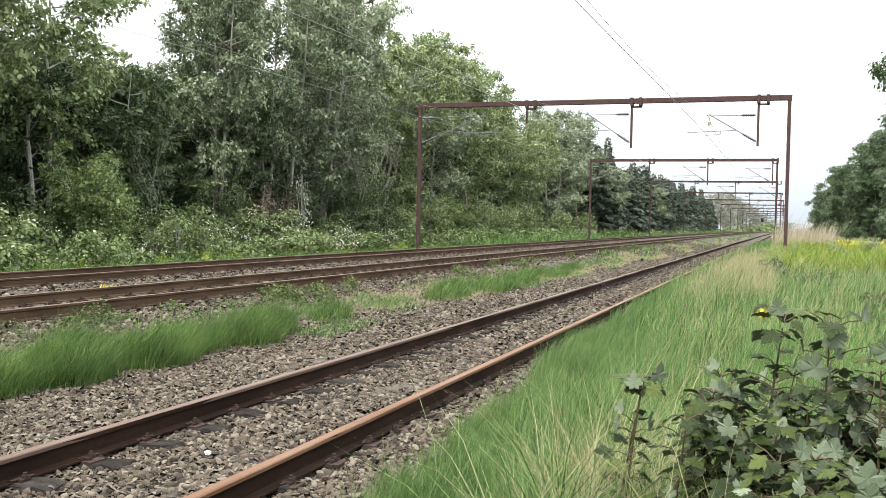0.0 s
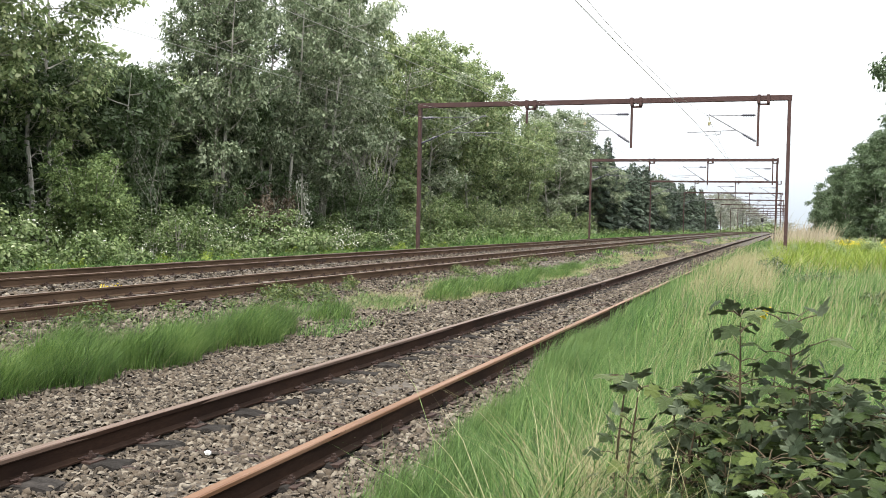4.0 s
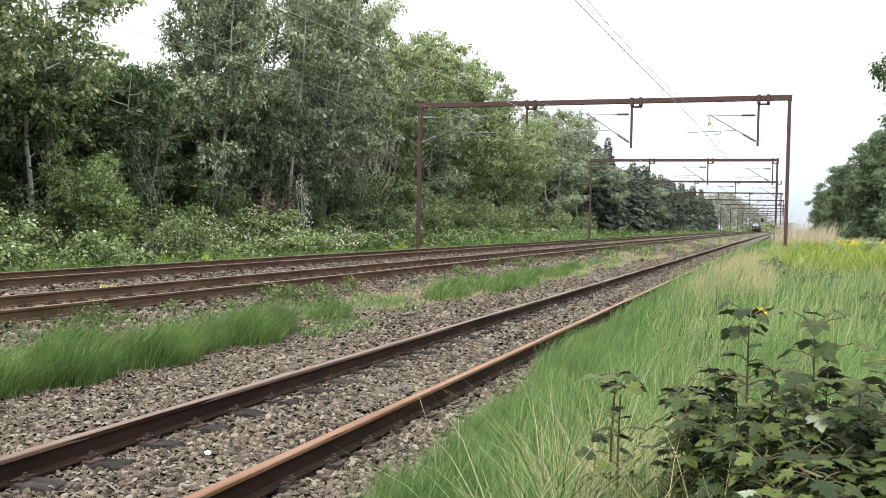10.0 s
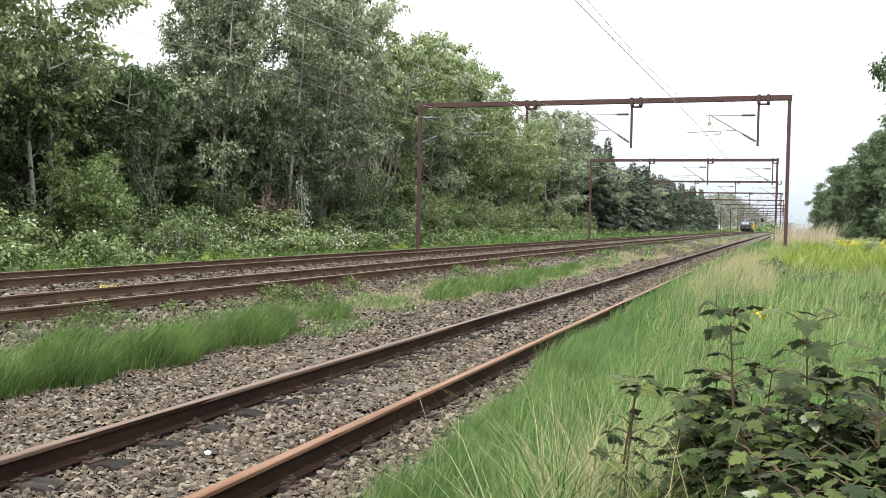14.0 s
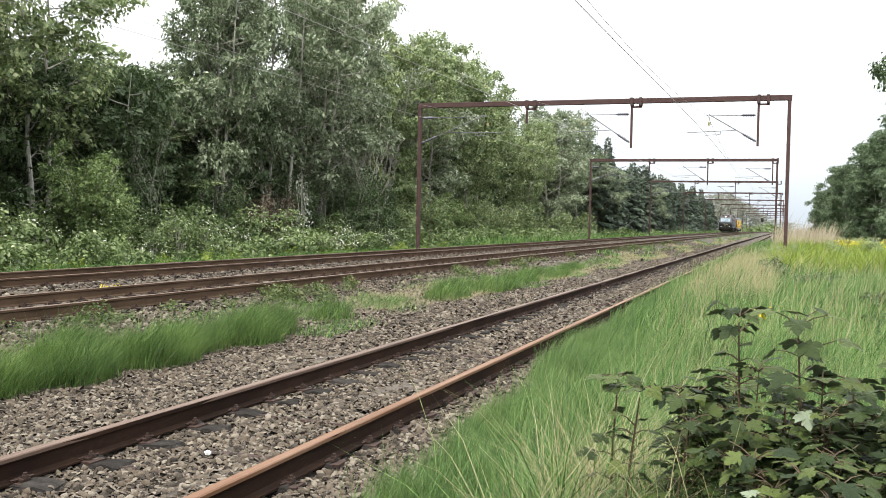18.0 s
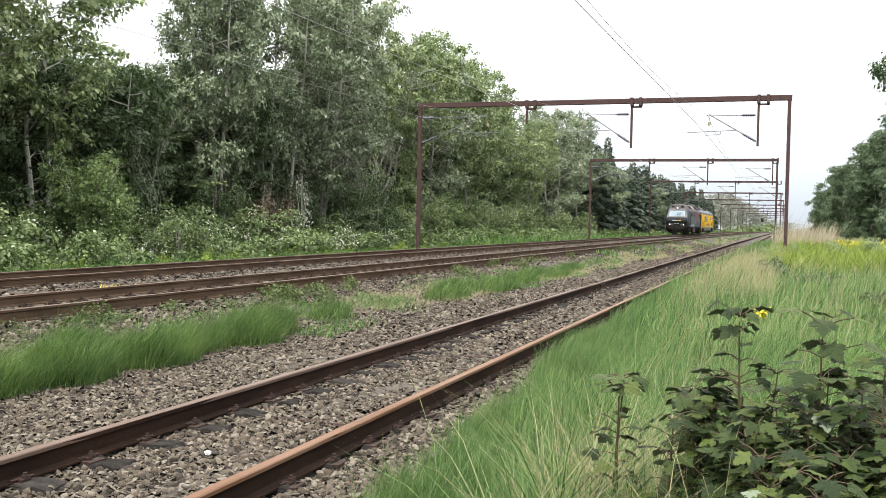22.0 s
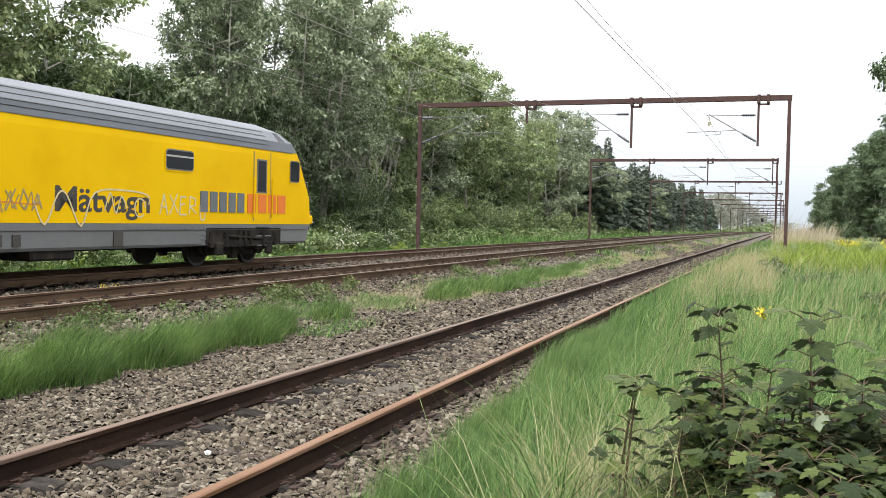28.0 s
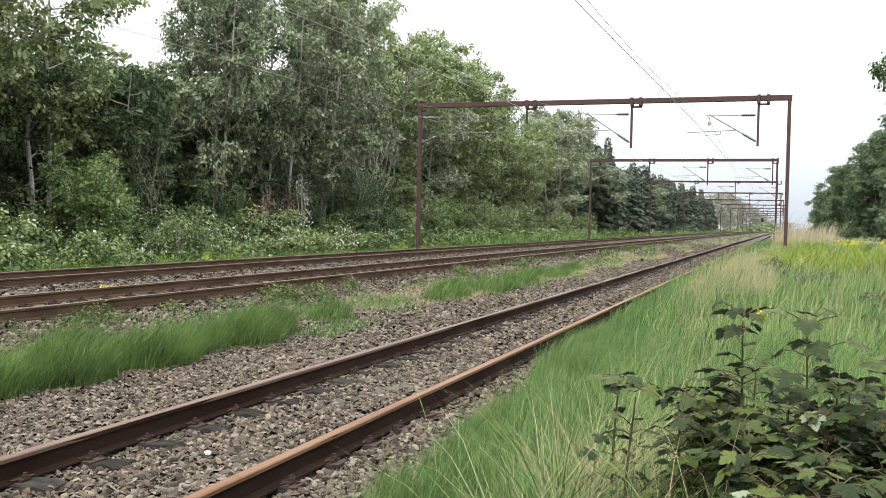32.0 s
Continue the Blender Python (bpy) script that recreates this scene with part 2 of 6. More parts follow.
def box(bm, lo, hi, bevel=0.0):
    lo, hi = Vector(lo), Vector(hi)
    r = bmesh.ops.create_cube(bm, size=1, matrix=Matrix.Translation((lo + hi) / 2) @ Matrix.Diagonal((*(hi - lo), 1)))
    if bevel:
        es = list({e for v in r["verts"] for e in v.link_edges})
        bmesh.ops.bevel(bm, geom=es, offset=bevel, segments=1, affect="EDGES")
    return bm


def tube(bm, a, b, r1, r2=None, seg=8):
    a, b = Vector(a), Vector(b)
    d = b - a
    q = d.to_track_quat("Z", "Y").to_matrix().to_4x4()
    bmesh.ops.create_cone(bm, cap_ends=True, segments=seg, radius1=r1, radius2=r1 if r2 is None else r2, depth=d.length, matrix=Matrix.Translation((a + b) / 2) @ q)
    return bm


def polytube(bm, pts, radii, seg=6):
    """A tapering tube along a bent line."""
    rings = []
    for i, pt in enumerate(pts):
        d = Vector(pts[min(i + 1, len(pts) - 1)]) - Vector(pts[max(i - 1, 0)])
        q = d.to_track_quat("Z", "Y")
        rings.append([bm.verts.new(Vector(pt) + q @ Vector((math.cos(2 * math.pi * k / seg) * radii[i], math.sin(2 * math.pi * k / seg) * radii[i], 0))) for k in range(seg)])
    for a, b in zip(rings, rings[1:]):
        for k in range(seg):
            bm.faces.new((a[k], a[(k + 1) % seg], b[(k + 1) % seg], b[k]))
    bm.faces.new(rings[-1])
    return bm


def loft(bm, loops, cap=True):
    """Skin closed loops of equal point count."""
    rings = [[bm.verts.new(q) for q in lp] for lp in loops]
    n = len(rings[0])
    for a, b in zip(rings, rings[1:]):
        for k in range(n):
            bm.faces.new((a[k], a[(k + 1) % n], b[(k + 1) % n], b[k]))
    if cap:
        bm.faces.new(rings[0][::-1])
        bm.faces.new(rings[-1])
    return bm


def prism(bm, outline, axis_lo, axis_hi, axis="x"):
    """A flat outline of (a, b) pushed along an axis."""
    def at(a, b, c):
        return {"x": (c, a, b), "y": (a, c, b), "z": (a, b, c)}[axis]
    return loft(bm, [[at(a, b, axis_lo) for a, b in outline], [at(a, b, axis_hi) for a, b in outline]])


def turn_mats(rng, n, tilt=1.0):
    """Random turns: any heading, tilted by up to about tilt radians."""
    h, t, r = rng.uniform(0, 2 * np.pi, n), rng.normal(0, tilt, n), rng.normal(0, tilt, n)
    ch, sh, ct, st, cr, sr = np.cos(h), np.sin(h), np.cos(t), np.sin(t), np.cos(r), np.sin(r)
    z = np.zeros(n)
    o = np.ones(n)
    rz = np.array([[ch, -sh, z], [sh, ch, z], [z, z, o]]).transpose(2, 0, 1)
    rx = np.array([[o, z, z], [z, ct, -st], [z, st, ct]]).transpose(2, 0, 1)
    ry = np.array([[cr, z, sr], [z, o, z], [-sr, z, cr]]).transpose(2, 0, 1)
    return rz @ rx @ ry


# ---- the line: lateral drift and gentle fall with distance ----


def main_x(y):
    return 0.0021 * y - 5e-6 * y * y if y > 0 else 0.0021 * y


def siding_x(y):
    return -0.0039 * y - 5e-6 * y * y if y > 0 else -0.0039 * y


def fall(y):
    return -7e-6 * y * y if 0 < y < 700 else (-3.43 - 0.004 * (y - 700) if y >= 700 else 0.0)


GAUGE = 1.507
SIDING, MID, FAR = -4.4475 + GAUGE / 2, -9.1954 - GAUGE / 2, -14.1212 - GAUGE / 2
TOPS = {"siding": -0.266, "mid": 0.0, "far": -0.067}
PROFILE = [(-60, -0.5), (-24, -0.55), (-20, -0.52), (-18.3, -0.50), (-17.0, -0.34), (-13.0, -0.31), (-12.45, -0.33), (-11.8, -0.25), (-8.5, -0.25), (-7.6, -0.42), (-6.7, -0.47), (-5.5, -0.46), (-2.3, -0.465), (-1.8, -0.52), (60, -0.52)]


def ground_z(x, y):
    base = float(np.interp(x, [q[0] for q in PROFILE], [q[1] for q in PROFILE]))
    return base + fall(y)


def drift(x, y):
    w = min(1.0, max(0.0, (x + 9.9) / (-3.7 + 9.9)))
    return main_x(y) * (1 - w) + siding_x(y) * w


def sheet(name, xs, ys, lift, material, rough=0.0):
    rng = np.random.default_rng(5)
    v, f = [], []
    for y in ys:
        for x in xs:
            v.append((x + (drift(x, y) if abs(x) < 60 else 0), y, ground_z(max(-60, min(60, x)), y) + lift + rng.normal(0, rough)))
    n = len(xs)
    for j in range(len(ys) - 1):
        for i in range(n - 1):
            a = j * n + i
            f += [a, a + 1, a + n + 1, a + n]
    return mesh_ob(name, raw(name, v, f, [4] * ((n - 1) * (len(ys) - 1))), material, smooth=True)


YS = [-300, -100, -40, -20, -10, -5, -2] + [i for i in range(0, 40)] + list(range(40, 120, 4)) + list(range(120, 400, 12)) + list(range(400, 800, 30)) + [900, 1200, 2000, 4000]
ground = sheet("ground", [-3000, -800, -200, -60, -40, -30, -24, -22, -20, -18.3, -17.4, -12.45, -7, -2.1, -1.6, -1, 0, 1, 2, 4, 6, 9, 14, 25, 60, 200, 800, 3000], YS, -0.05, "ground", 0.015)
tagged(ground, "grassy soil beside the railway tracks", "ground", kind="structure")
bed = sheet("ballast_bed", [-17.35 + 0.16 * i for i in range(96)], [y for y in YS if -40 <= y <= 800], 0.0, "ballast", 0.012)
tagged(bed, "grey-brown crushed stone ballast under the tracks", "ballast", kind="structure")

# ---- tracks ----
RAIL_YS = [-30, -10] + [2.0 * i for i in range(0, 40)] + [80 + 10 * i for i in range(0, 73)]
WEB = [(-0.062, 0), (0.062, 0), (0.062, 0.012), (0.012, 0.03), (0.010, 0.118), (0.034, 0.130), (0.036, 0.158), (-0.036, 0.158), (-0.034, 0.130), (-0.010, 0.118), (-0.012, 0.03), (-0.062, 0.012)]
HEAD = [(-0.036, 0.136), (0.036, 0.136), (0.037, 0.158), (0.030, 0.1655), (-0.030, 0.1655), (-0.037, 0.158)]
SLEEPER_STEP = 0.6


def sweep(name, outline, x0, xf, top, material, parent, label=""):
    bm = bmesh.new()
    rng = random.Random(name + material)
    loops = []
    for y in RAIL_YS:
        wob = rng.uniform(-0.004, 0.004)
        loops.append([(x0 + xf(y) + a + wob, y, top - 0.166 + b + fall(y) + wob) for a, b in outline])
    loft(bm, loops)
    return part(name, bm, material, parent, label)


def fastener_mesh(side):
    """Base plate, spring clip and bolt on one side of a rail foot."""
    bm = bmesh.new()
    s = side
    box(bm, (min(0.035 * s, 0.15 * s), -0.075, -0.012), (max(0.035 * s, 0.15 * s), 0.075, 0.006))
    box(bm, (min(0.03 * s, 0.10 * s), -0.035, 0.012), (max(0.03 * s, 0.10 * s), 0.035, 0.026))
    tube(bm, (0.085 * s, 0, 0), (0.085 * s, 0, 0.062), 0.013, seg=6)
    tube(bm, (0.085 * s, 0, 0.026), (0.085 * s, 0, 0.046), 0.022, seg=6)
    tube(bm, (0.05 * s, -0.085, 0.02), (0.07 * s, 0.085, 0.024), 0.008, seg=5)
    me = bpy.data.meshes.new("rail_fastener")
    bm.to_mesh(me)
    bm.free()
    me.materials.append(M["iron"])
    return me


FAST = {1: fastener_mesh(1), -1: fastener_mesh(-1)}


def worn_block(seed):
    """One concrete end block of a twin-block sleeper, rounded and chipped."""
    bm = bmesh.new()
    box(bm, (-0.25, -0.12, -0.14), (0.25, 0.12, 0), 0.03)
    bmesh.ops.subdivide_edges(bm, edges=[e for e in bm.edges if e.calc_length() > 0.2], cuts=4)
    rng = random.Random(seed)
    for v in bm.verts:
        v.co += Vector((rng.uniform(-0.018, 0.018), rng.uniform(-0.018, 0.018), rng.uniform(-0.024, 0.006)))
    me = bpy.data.meshes.new("sleeper_block")
    bm.to_mesh(me)
    bm.free()
    me.materials.append(M["sleeper"])
    return me


BLOCKS = [worn_block(i) for i in range(5)]
_bar = bmesh.new()
box(_bar, (-0.5, -0.035, -0.02), (0.5, 0.035, 0.012), 0.006)
TIE = bpy.data.meshes.new("tie_bar")
_bar.to_mesh(TIE)
_bar.free()
TIE.materials.append(M["iron"])


def track(name, centre, xf, top, heads, label, first, last, near_last):
    t = tagged(new(name), label, "railway track")
    t.location = (0, 0, 0)
    for sgn, hm in zip((-1, 1), heads):
        rail = sweep("rail", WEB, centre + sgn * GAUGE / 2, xf, top, "rail" if name == "siding_track" else "railmain", t)
        sweep("rail_head", HEAD, centre + sgn * GAUGE / 2, xf, top, hm, rail)
    rng = random.Random(name)
    n0, n1 = int(first / SLEEPER_STEP), int(last / SLEEPER_STEP)
    for i in range(n0, n1):
        y = 4.67 + (i - 8) * SLEEPER_STEP
        turn = rng.uniform(-0.012, 0.012)
        for rs in (-1, 1):
            s = new("sleeper_block", BLOCKS[rng.randrange(5)])
            s.parent = t
            s.location = (centre + rs * (GAUGE / 2 - 0.12) + xf(y), y, top - (0.150 if name == "siding_track" else 0.24) + fall(y))
            s.rotation_euler = (0, 0, turn + (math.pi if rs > 0 else 0))
        if name == "siding_track":
            s = new("tie_bar", TIE)
            s.parent = t
            s.location = (centre + xf(y), y, top - 0.18 + fall(y) - rng.uniform(0, 0.03))
            s.rotation_euler = (rng.uniform(-0.2, 0.2), rng.uniform(-0.02, 0.02), turn)
        if y < near_last:
            for rs in (-1, 1):
                for fs in (-1, 1):
                    if name != "siding_track" and fs == -1 and y > 12:
                        continue
                    f = new("rail_fastener", FAST[fs])
                    f.parent = t
                    f.location = (centre + rs * GAUGE / 2 + xf(y), y, top - 0.166 + fall(y))
                    f.rotation_euler = (0, 0, rng.uniform(-0.1, 0.1))
    return t


track("siding_track", SIDING, siding_x, TOPS["siding"], ("railtop", "railorange"), "rusty little-used railway siding on stone ballast", 1, 48, 34)
track("main_track", MID, main_x, TOPS["mid"], ("railtop", "railtop"), "brown-railed main railway track on stone ballast", 6, 60, 52)
track("main_track", FAR, main_x, TOPS["far"], ("railtop", "railtop"), "brown-railed main railway track beside the woods", 8, 60, 48)

# bolted fishplates at the rail joints
for x, y, top, xf in ((SIDING - GAUGE / 2, 24.6, TOPS["siding"], siding_x), (FAR + GAUGE / 2, 24.5, TOPS["far"], main_x), (FAR + GAUGE / 2, 27.5, TOPS["far"], main_x)):
    bm = bmesh.new()
    for s in (-1, 1):
        box(bm, (min(s * 0.008, s * 0.03), -0.34, 0.035), (max(s * 0.008, s * 0.03), 0.34, 0.112), 0.006)
        for k in (-0.25, -0.09, 0.09, 0.25):
            tube(bm, (s * 0.03, k, 0.075), (s * 0.052, k, 0.075), 0.018, seg=6)
    fp = tagged(part("fishplate", bm, "iron"), "rusty bolted fishplate on the rail", "fishplate", "fishplates")
    fp.location = (x + xf(y), y, top - 0.166 + fall(y))

# ---- ballast stones ----
STONE_V = [(-0.9, -0.7, -0.6), (0.8, -0.9, -0.5), (1.0, 0.6, -0.6), (-0.7, 0.9, -0.5), (-0.6, -0.5, 0.55), (0.6, -0.75, 0.35), (0.75, 0.4, 0.7), (-0.45, 0.7, 0.45)]
STONE_F = [(4, 5, 6), (4, 6, 7), (0, 1, 5), (0, 5, 4), (1, 2, 6), (1, 6, 5), (2, 3, 7), (2, 7, 6), (3, 0, 4), (3, 4, 7)]


def stones(name, n, x0, x1, y0, y1, size, label, power=1.0, seed=1):
    rng = np.random.default_rng(seed)
    x = rng.uniform(x0, x1, n)
    y = y0 + (y1 - y0) * rng.uniform(0, 1, n) ** power
    s = size * np.exp(np.clip(rng.normal(0, 0.3, n), -0.7, 0.5))
    m = turn_mats(rng, n, 0.6) @ (np.eye(3)[None] * (s[:, None, None] * np.stack([rng.uniform(0.8, 1.5, n), rng.uniform(0.6, 1.1, n), rng.uniform(0.35, 0.75, n)], 1)[:, None, :]))
    z = np.array([ground_z(a, b) for a, b in zip(x, y)]) + rng.uniform(-0.7, 0.85, n) * s
    x = x + np.array([drift(a, b) for a, b in zip(x, y)])
    for centre, xf, top in ((SIDING, siding_x, TOPS["siding"]), (MID, main_x, 0.0), (FAR, main_x, TOPS["far"])):
        for sg in (-1, 1):
            keep = np.abs(x - (centre + sg * GAUGE / 2 + np.array([xf(b) for b in y]))) > 0.07
            x, y, z, m = x[keep], y[keep], z[keep], m[keep]
    # fewer stones close to the field's edge and out to the side
    keep = ((0.94 * y - 0.34 * x > 5.5) & (x > -1.02 * y - 0.5)) | (rng.uniform(0, 1, len(x)) < 0.12)
    x, y, z, m = x[keep], y[keep], z[keep], m[keep]
    # the worn blocks inside the siding's rails lie bare
    u = np.abs((y - 4.67 + SLEEPER_STEP / 2) % SLEEPER_STEP - SLEEPER_STEP / 2)
    d = np.abs(np.abs(x - (SIDING + np.array([siding_x(b) for b in y]))) - (GAUGE / 2 - 0.2))
    keep = ~((u < 0.115) & (d < 0.15) & (rng.uniform(0, 1, len(x)) < 0.93))
    x, y, z, m = x[keep], y[keep], z[keep], m[keep]
    ob = mesh_ob(name, stamp(name, STONE_V, STONE_F, m, np.stack([x, y, z], 1)), "stone")
    return tagged(ob, label, "ballast", kind="stuff")


stones("ballast_stones", 125000, -6.9, -1.9, 3.0, 12.5, 0.0190, "loose grey and brown crushed stones round the siding", 1.25, 1)
stones("ballast_stones", 52000, -7.4, -2.1, 12.5, 36, 0.0235, "loose grey crushed stones along the siding", 1.5, 2)
stones("ballast_stones", 42000, -18.0, -7.0, 7, 40, 0.029, "loose grey crushed stones round the main tracks", 1.3, 3)
stones("ballast_stones", 24000, -9.4, -6.8, 7.5, 32, 0.027, "loose grey stones on the ballast shoulder", 1.3, 6)

stones("ballast_stones", 22000, -7.6, -2.4, 35, 85, 0.034, "loose grey stones farther along the siding", 1.5, 4)
stones("ballast_stones", 20000, -18.0, -7.0, 39, 90, 0.036, "loose grey stones farther along the main tracks", 1.5, 5)

# ---- catenary portals ----


def hollow_leg(bm, x, z0, z1, w=0.16):
    box(bm, (x - w / 2, -0.11, z0), (x + w / 2, 0.11, z1), 0.01)
    for k in range(int((z1 - z0) / 0.6)):
        box(bm, (x - w / 2 - 0.012, -0.03, z0 + 0.3 + k * 0.6), (x + w / 2 + 0.012, 0.03, z0 + 0.34 + k * 0.6))


def insulator(name, a, b, parent):
    bm = bmesh.new()
    a, b = Vector(a), Vector(b)
    tube(bm, a, b, 0.04, seg=8)
    for k in range(1, 6):
        c = a.lerp(b, k / 6)
        d = (b - a).normalized() * 0.018
        tube(bm, c - d * 1.8, c + d * 1.8, 0.072, 0.058, seg=8)
    return part(name, bm, "insulator", parent)


def cantilever(parent, post_x, wire_x, z_top, z_low, z_contact, messenger):
    """Top tie, insulators, diagonal tube and registration arm that carry the wires from a post."""
    s = 1 if wire_x > post_x else -1
    tip = (wire_x - 0.05 * s, 0, messenger + 0.05)
    bm = bmesh.new()
    tube(bm, (post_x + 0.75 * s, 0, z_top), (tip[0] + 0.1 * s, 0, z_top), 0.018, seg=6)
    part("top_tie", bm, "galv", parent)
    insulator("tie_insulator", (post_x + 0.12 * s, 0, z_top), (post_x + 0.75 * s, 0, z_top), parent)
    bm = bmesh.new()
    low = Vector((post_x + 0.08 * s, 0, z_low))
    end = Vector(tip)
    tube(bm, low.lerp(end, 0.28), end, 0.026, seg=6)
    part("bracket_tube", bm, "galv", parent)
    insulator("bracket_insulator", low, low.lerp(end, 0.28), parent)
    mid = low.lerp(end, 0.42)
    bm = bmesh.new()
    tube(bm, (mid.x, 0, z_contact + 0.22), (wire_x + 0.9 * s, 0, z_contact + 0.14), 0.018, seg=6)
    tube(bm, (wire_x - 0.6 * s, 0, z_contact + 0.18), (wire_x - 0.6 * s, 0, z_contact + 0.04), 0.012, seg=5)
    tube(bm, (wire_x - 0.6 * s, 0, z_contact + 0.04), (wire_x + 0.1 * s, 0, z_contact), 0.012, seg=5)
    part("registration_arm", bm, "galv", parent)


def drop_post(parent, x, top, bottom):
    bm = bmesh.new()
    box(bm, (x - 0.05, -0.06, bottom), (x + 0.05, 0.06, top - 0.18))
    box(bm, (x - 0.05, -0.05, top - 0.32), (x + 0.48, 0.05, top - 0.24))
    for dx in (0.0, 0.42):
        box(bm, (x + dx - 0.07, -0.16, top - 0.24), (x + dx + 0.07, 0.16, top + 0.16), 0.01)
    part("drop_post", bm, "portal", parent)


WIRES = {"siding": (-3.72, 5.42, 6.35), "mid": (-9.75, 5.5, 6.5), "far": (-14.80, 5.5, 6.5)}
PORTAL_Y0, PORTAL_STEP = 46.78, 43.145
LEFT_LEGS = [-18.3, -18.3, -17.95, -18.33, -18.37, -18.2, -17.9, -18.0, -18.2, -18.6, -19.0, -19.4]
RIGHT_LEGS = [2.4, -0.32, -1.48, -2.2, -2.13, -2.1, -2.06, -2.2, -2.5, -2.8, -3.1, -3.5]


def portal(i):
    y = PORTAL_Y0 + (i - 1) * PORTAL_STEP if i else -9.0
    t = tagged(new("catenary_portal"), "rust-brown steel portal over the tracks with wire brackets", "catenary mast", "portals over the line")
    t.location = (0, y, fall(y))
    xl, xr, top = LEFT_LEGS[i], RIGHT_LEGS[i], 7.09
    for x in (xl, xr):
        bm = bmesh.new()
        hollow_leg(bm, x, -0.75, top - 0.14)
        part("leg", bm, "portal", t)
    bm = bmesh.new()
    box(bm, (xl - 0.11, -0.11, top - 0.12), (xr + 0.11, 0.11, top + 0.12), 0.012)
    part("beam", bm, "portal", t)
    dm, ds = main_x(y), siding_x(y)
    drop_post(t, -12.7 + dm, top, 6.1)
    drop_post(t, -7.52 + dm, top, 4.85)
    cantilever(t, -7.52 + dm, WIRES["mid"][0] + dm, 6.47, 5.12, WIRES["mid"][1], WIRES["mid"][2])
    cantilever(t, xl, WIRES["far"][0] + dm, 6.47, 5.15, WIRES["far"][1], WIRES["far"][2])
    if i < 8:
        drop_post(t, -1.46 + ds, top, 4.9)
        cantilever(t, -1.46 + ds, WIRES["siding"][0] + ds, 6.33, 5.12, WIRES["siding"][1], WIRES["siding"][2])
    return t


for i in range(12):
    p = portal(i)
    if i == 1:
        for x, z in ((-14.63, 6.05), (-9.68, 6.05), (-3.82, 5.95)):
            bm = bmesh.new()
            tube(bm, (x, -0.06, z + 0.1), (x, -0.06, z + 0.32), 0.012, seg=5)
            box(bm, (x - 0.06, -0.08, z - 0.08), (x + 0.06, -0.04, z + 0.08), 0.015)
            part("marker_plate", bm, "straw", p, "small yellow marker plate")


def wire_run(which, xf, spans):
    t = tagged(new("overhead_wire"), "thin dark contact and carrier wires above the track", "overhead wire", "overhead wires")
    x0, zc, zm = WIRES[which]

    def zigzag(y):
        return {"siding": -0.14, "mid": -0.2, "far": 0.0}[which] * (1 - math.cos(math.pi * (y - PORTAL_Y0) / PORTAL_STEP))

    def height(y):
        u = ((y - PORTAL_Y0) / PORTAL_STEP) % 1.0
        return zm - 0.75 * 4 * u * (1 - u)
    ys = [PORTAL_Y0 + (k / 10 - 2) * PORTAL_STEP for k in range(0, spans * 10 + 1)]
    for name, fz, rad in (("contact_wire", lambda y: zc, 0.010), ("carrier_wire", height, 0.007)):
        bm = bmesh.new()
        loft(bm, [[(x0 + xf(y) + zigzag(y) + rad * math.cos(a), y, fz(y) + fall(y) + rad * math.sin(a)) for a in (0.5, 2.07, 3.64, 5.21)] for y in ys])
        part(name, bm, "wire", t)
    for k in range(4 * spans):
        y = PORTAL_Y0 + ((k + 0.5) / 4 - 2) * PORTAL_STEP
        if y > 190:
            break
        bm = bmesh.new()
        tube(bm, (x0 + xf(y) + zigzag(y), y, zc + fall(y)), (x0 + xf(y), y, height(y) + fall(y)), 0.0025, seg=4)
        part("dropper", bm, "wire", t)


wire_run("siding", siding_x, 9)
wire_run("mid", main_x, 13)
wire_run("far", main_x, 13)

# ---- locomotive and measuring coach ----


def plan_loop(z, front, rear):
    """Eight-cornered outline at height z. front and rear: half width and y of the end face, half width and y where the side begins."""
    hf, yf, hs, ys = front
    hr, yr, ht, yt = rear
    return [(-hf, yf, z), (hf, yf, z), (hs, ys, z), (ht, yt, z), (hr, yr, z), (-hr, yr, z), (-ht, yt, z), (-hs, ys, z)]


def wheelset(parent, y, r, gauge=GAUGE):
    bm = bmesh.new()
    tube(bm, (-gauge / 2, y, r), (gauge / 2, y, r), 0.08, seg=10)
    ax = part("wheelset", bm, "black", parent)
    for s in (-1, 1):
        bm = bmesh.new()
        tube(bm, (s * (gauge / 2 - 0.06), y, r), (s * (gauge / 2 + 0.07), y, r), r, seg=28)
        w = part("wheel", bm, "tread", ax)
        bm = bmesh.new()
        tube(bm, (s * (gauge / 2 + 0.07), y, r), (s * (gauge / 2 + 0.085), y, r), r * 0.82, seg=24)
        tube(bm, (s * (gauge / 2 + 0.085), y, r), (s * (gauge / 2 + 0.2), y, r), 0.13, seg=12)
        part("hub", bm, "black", ax)
    return ax


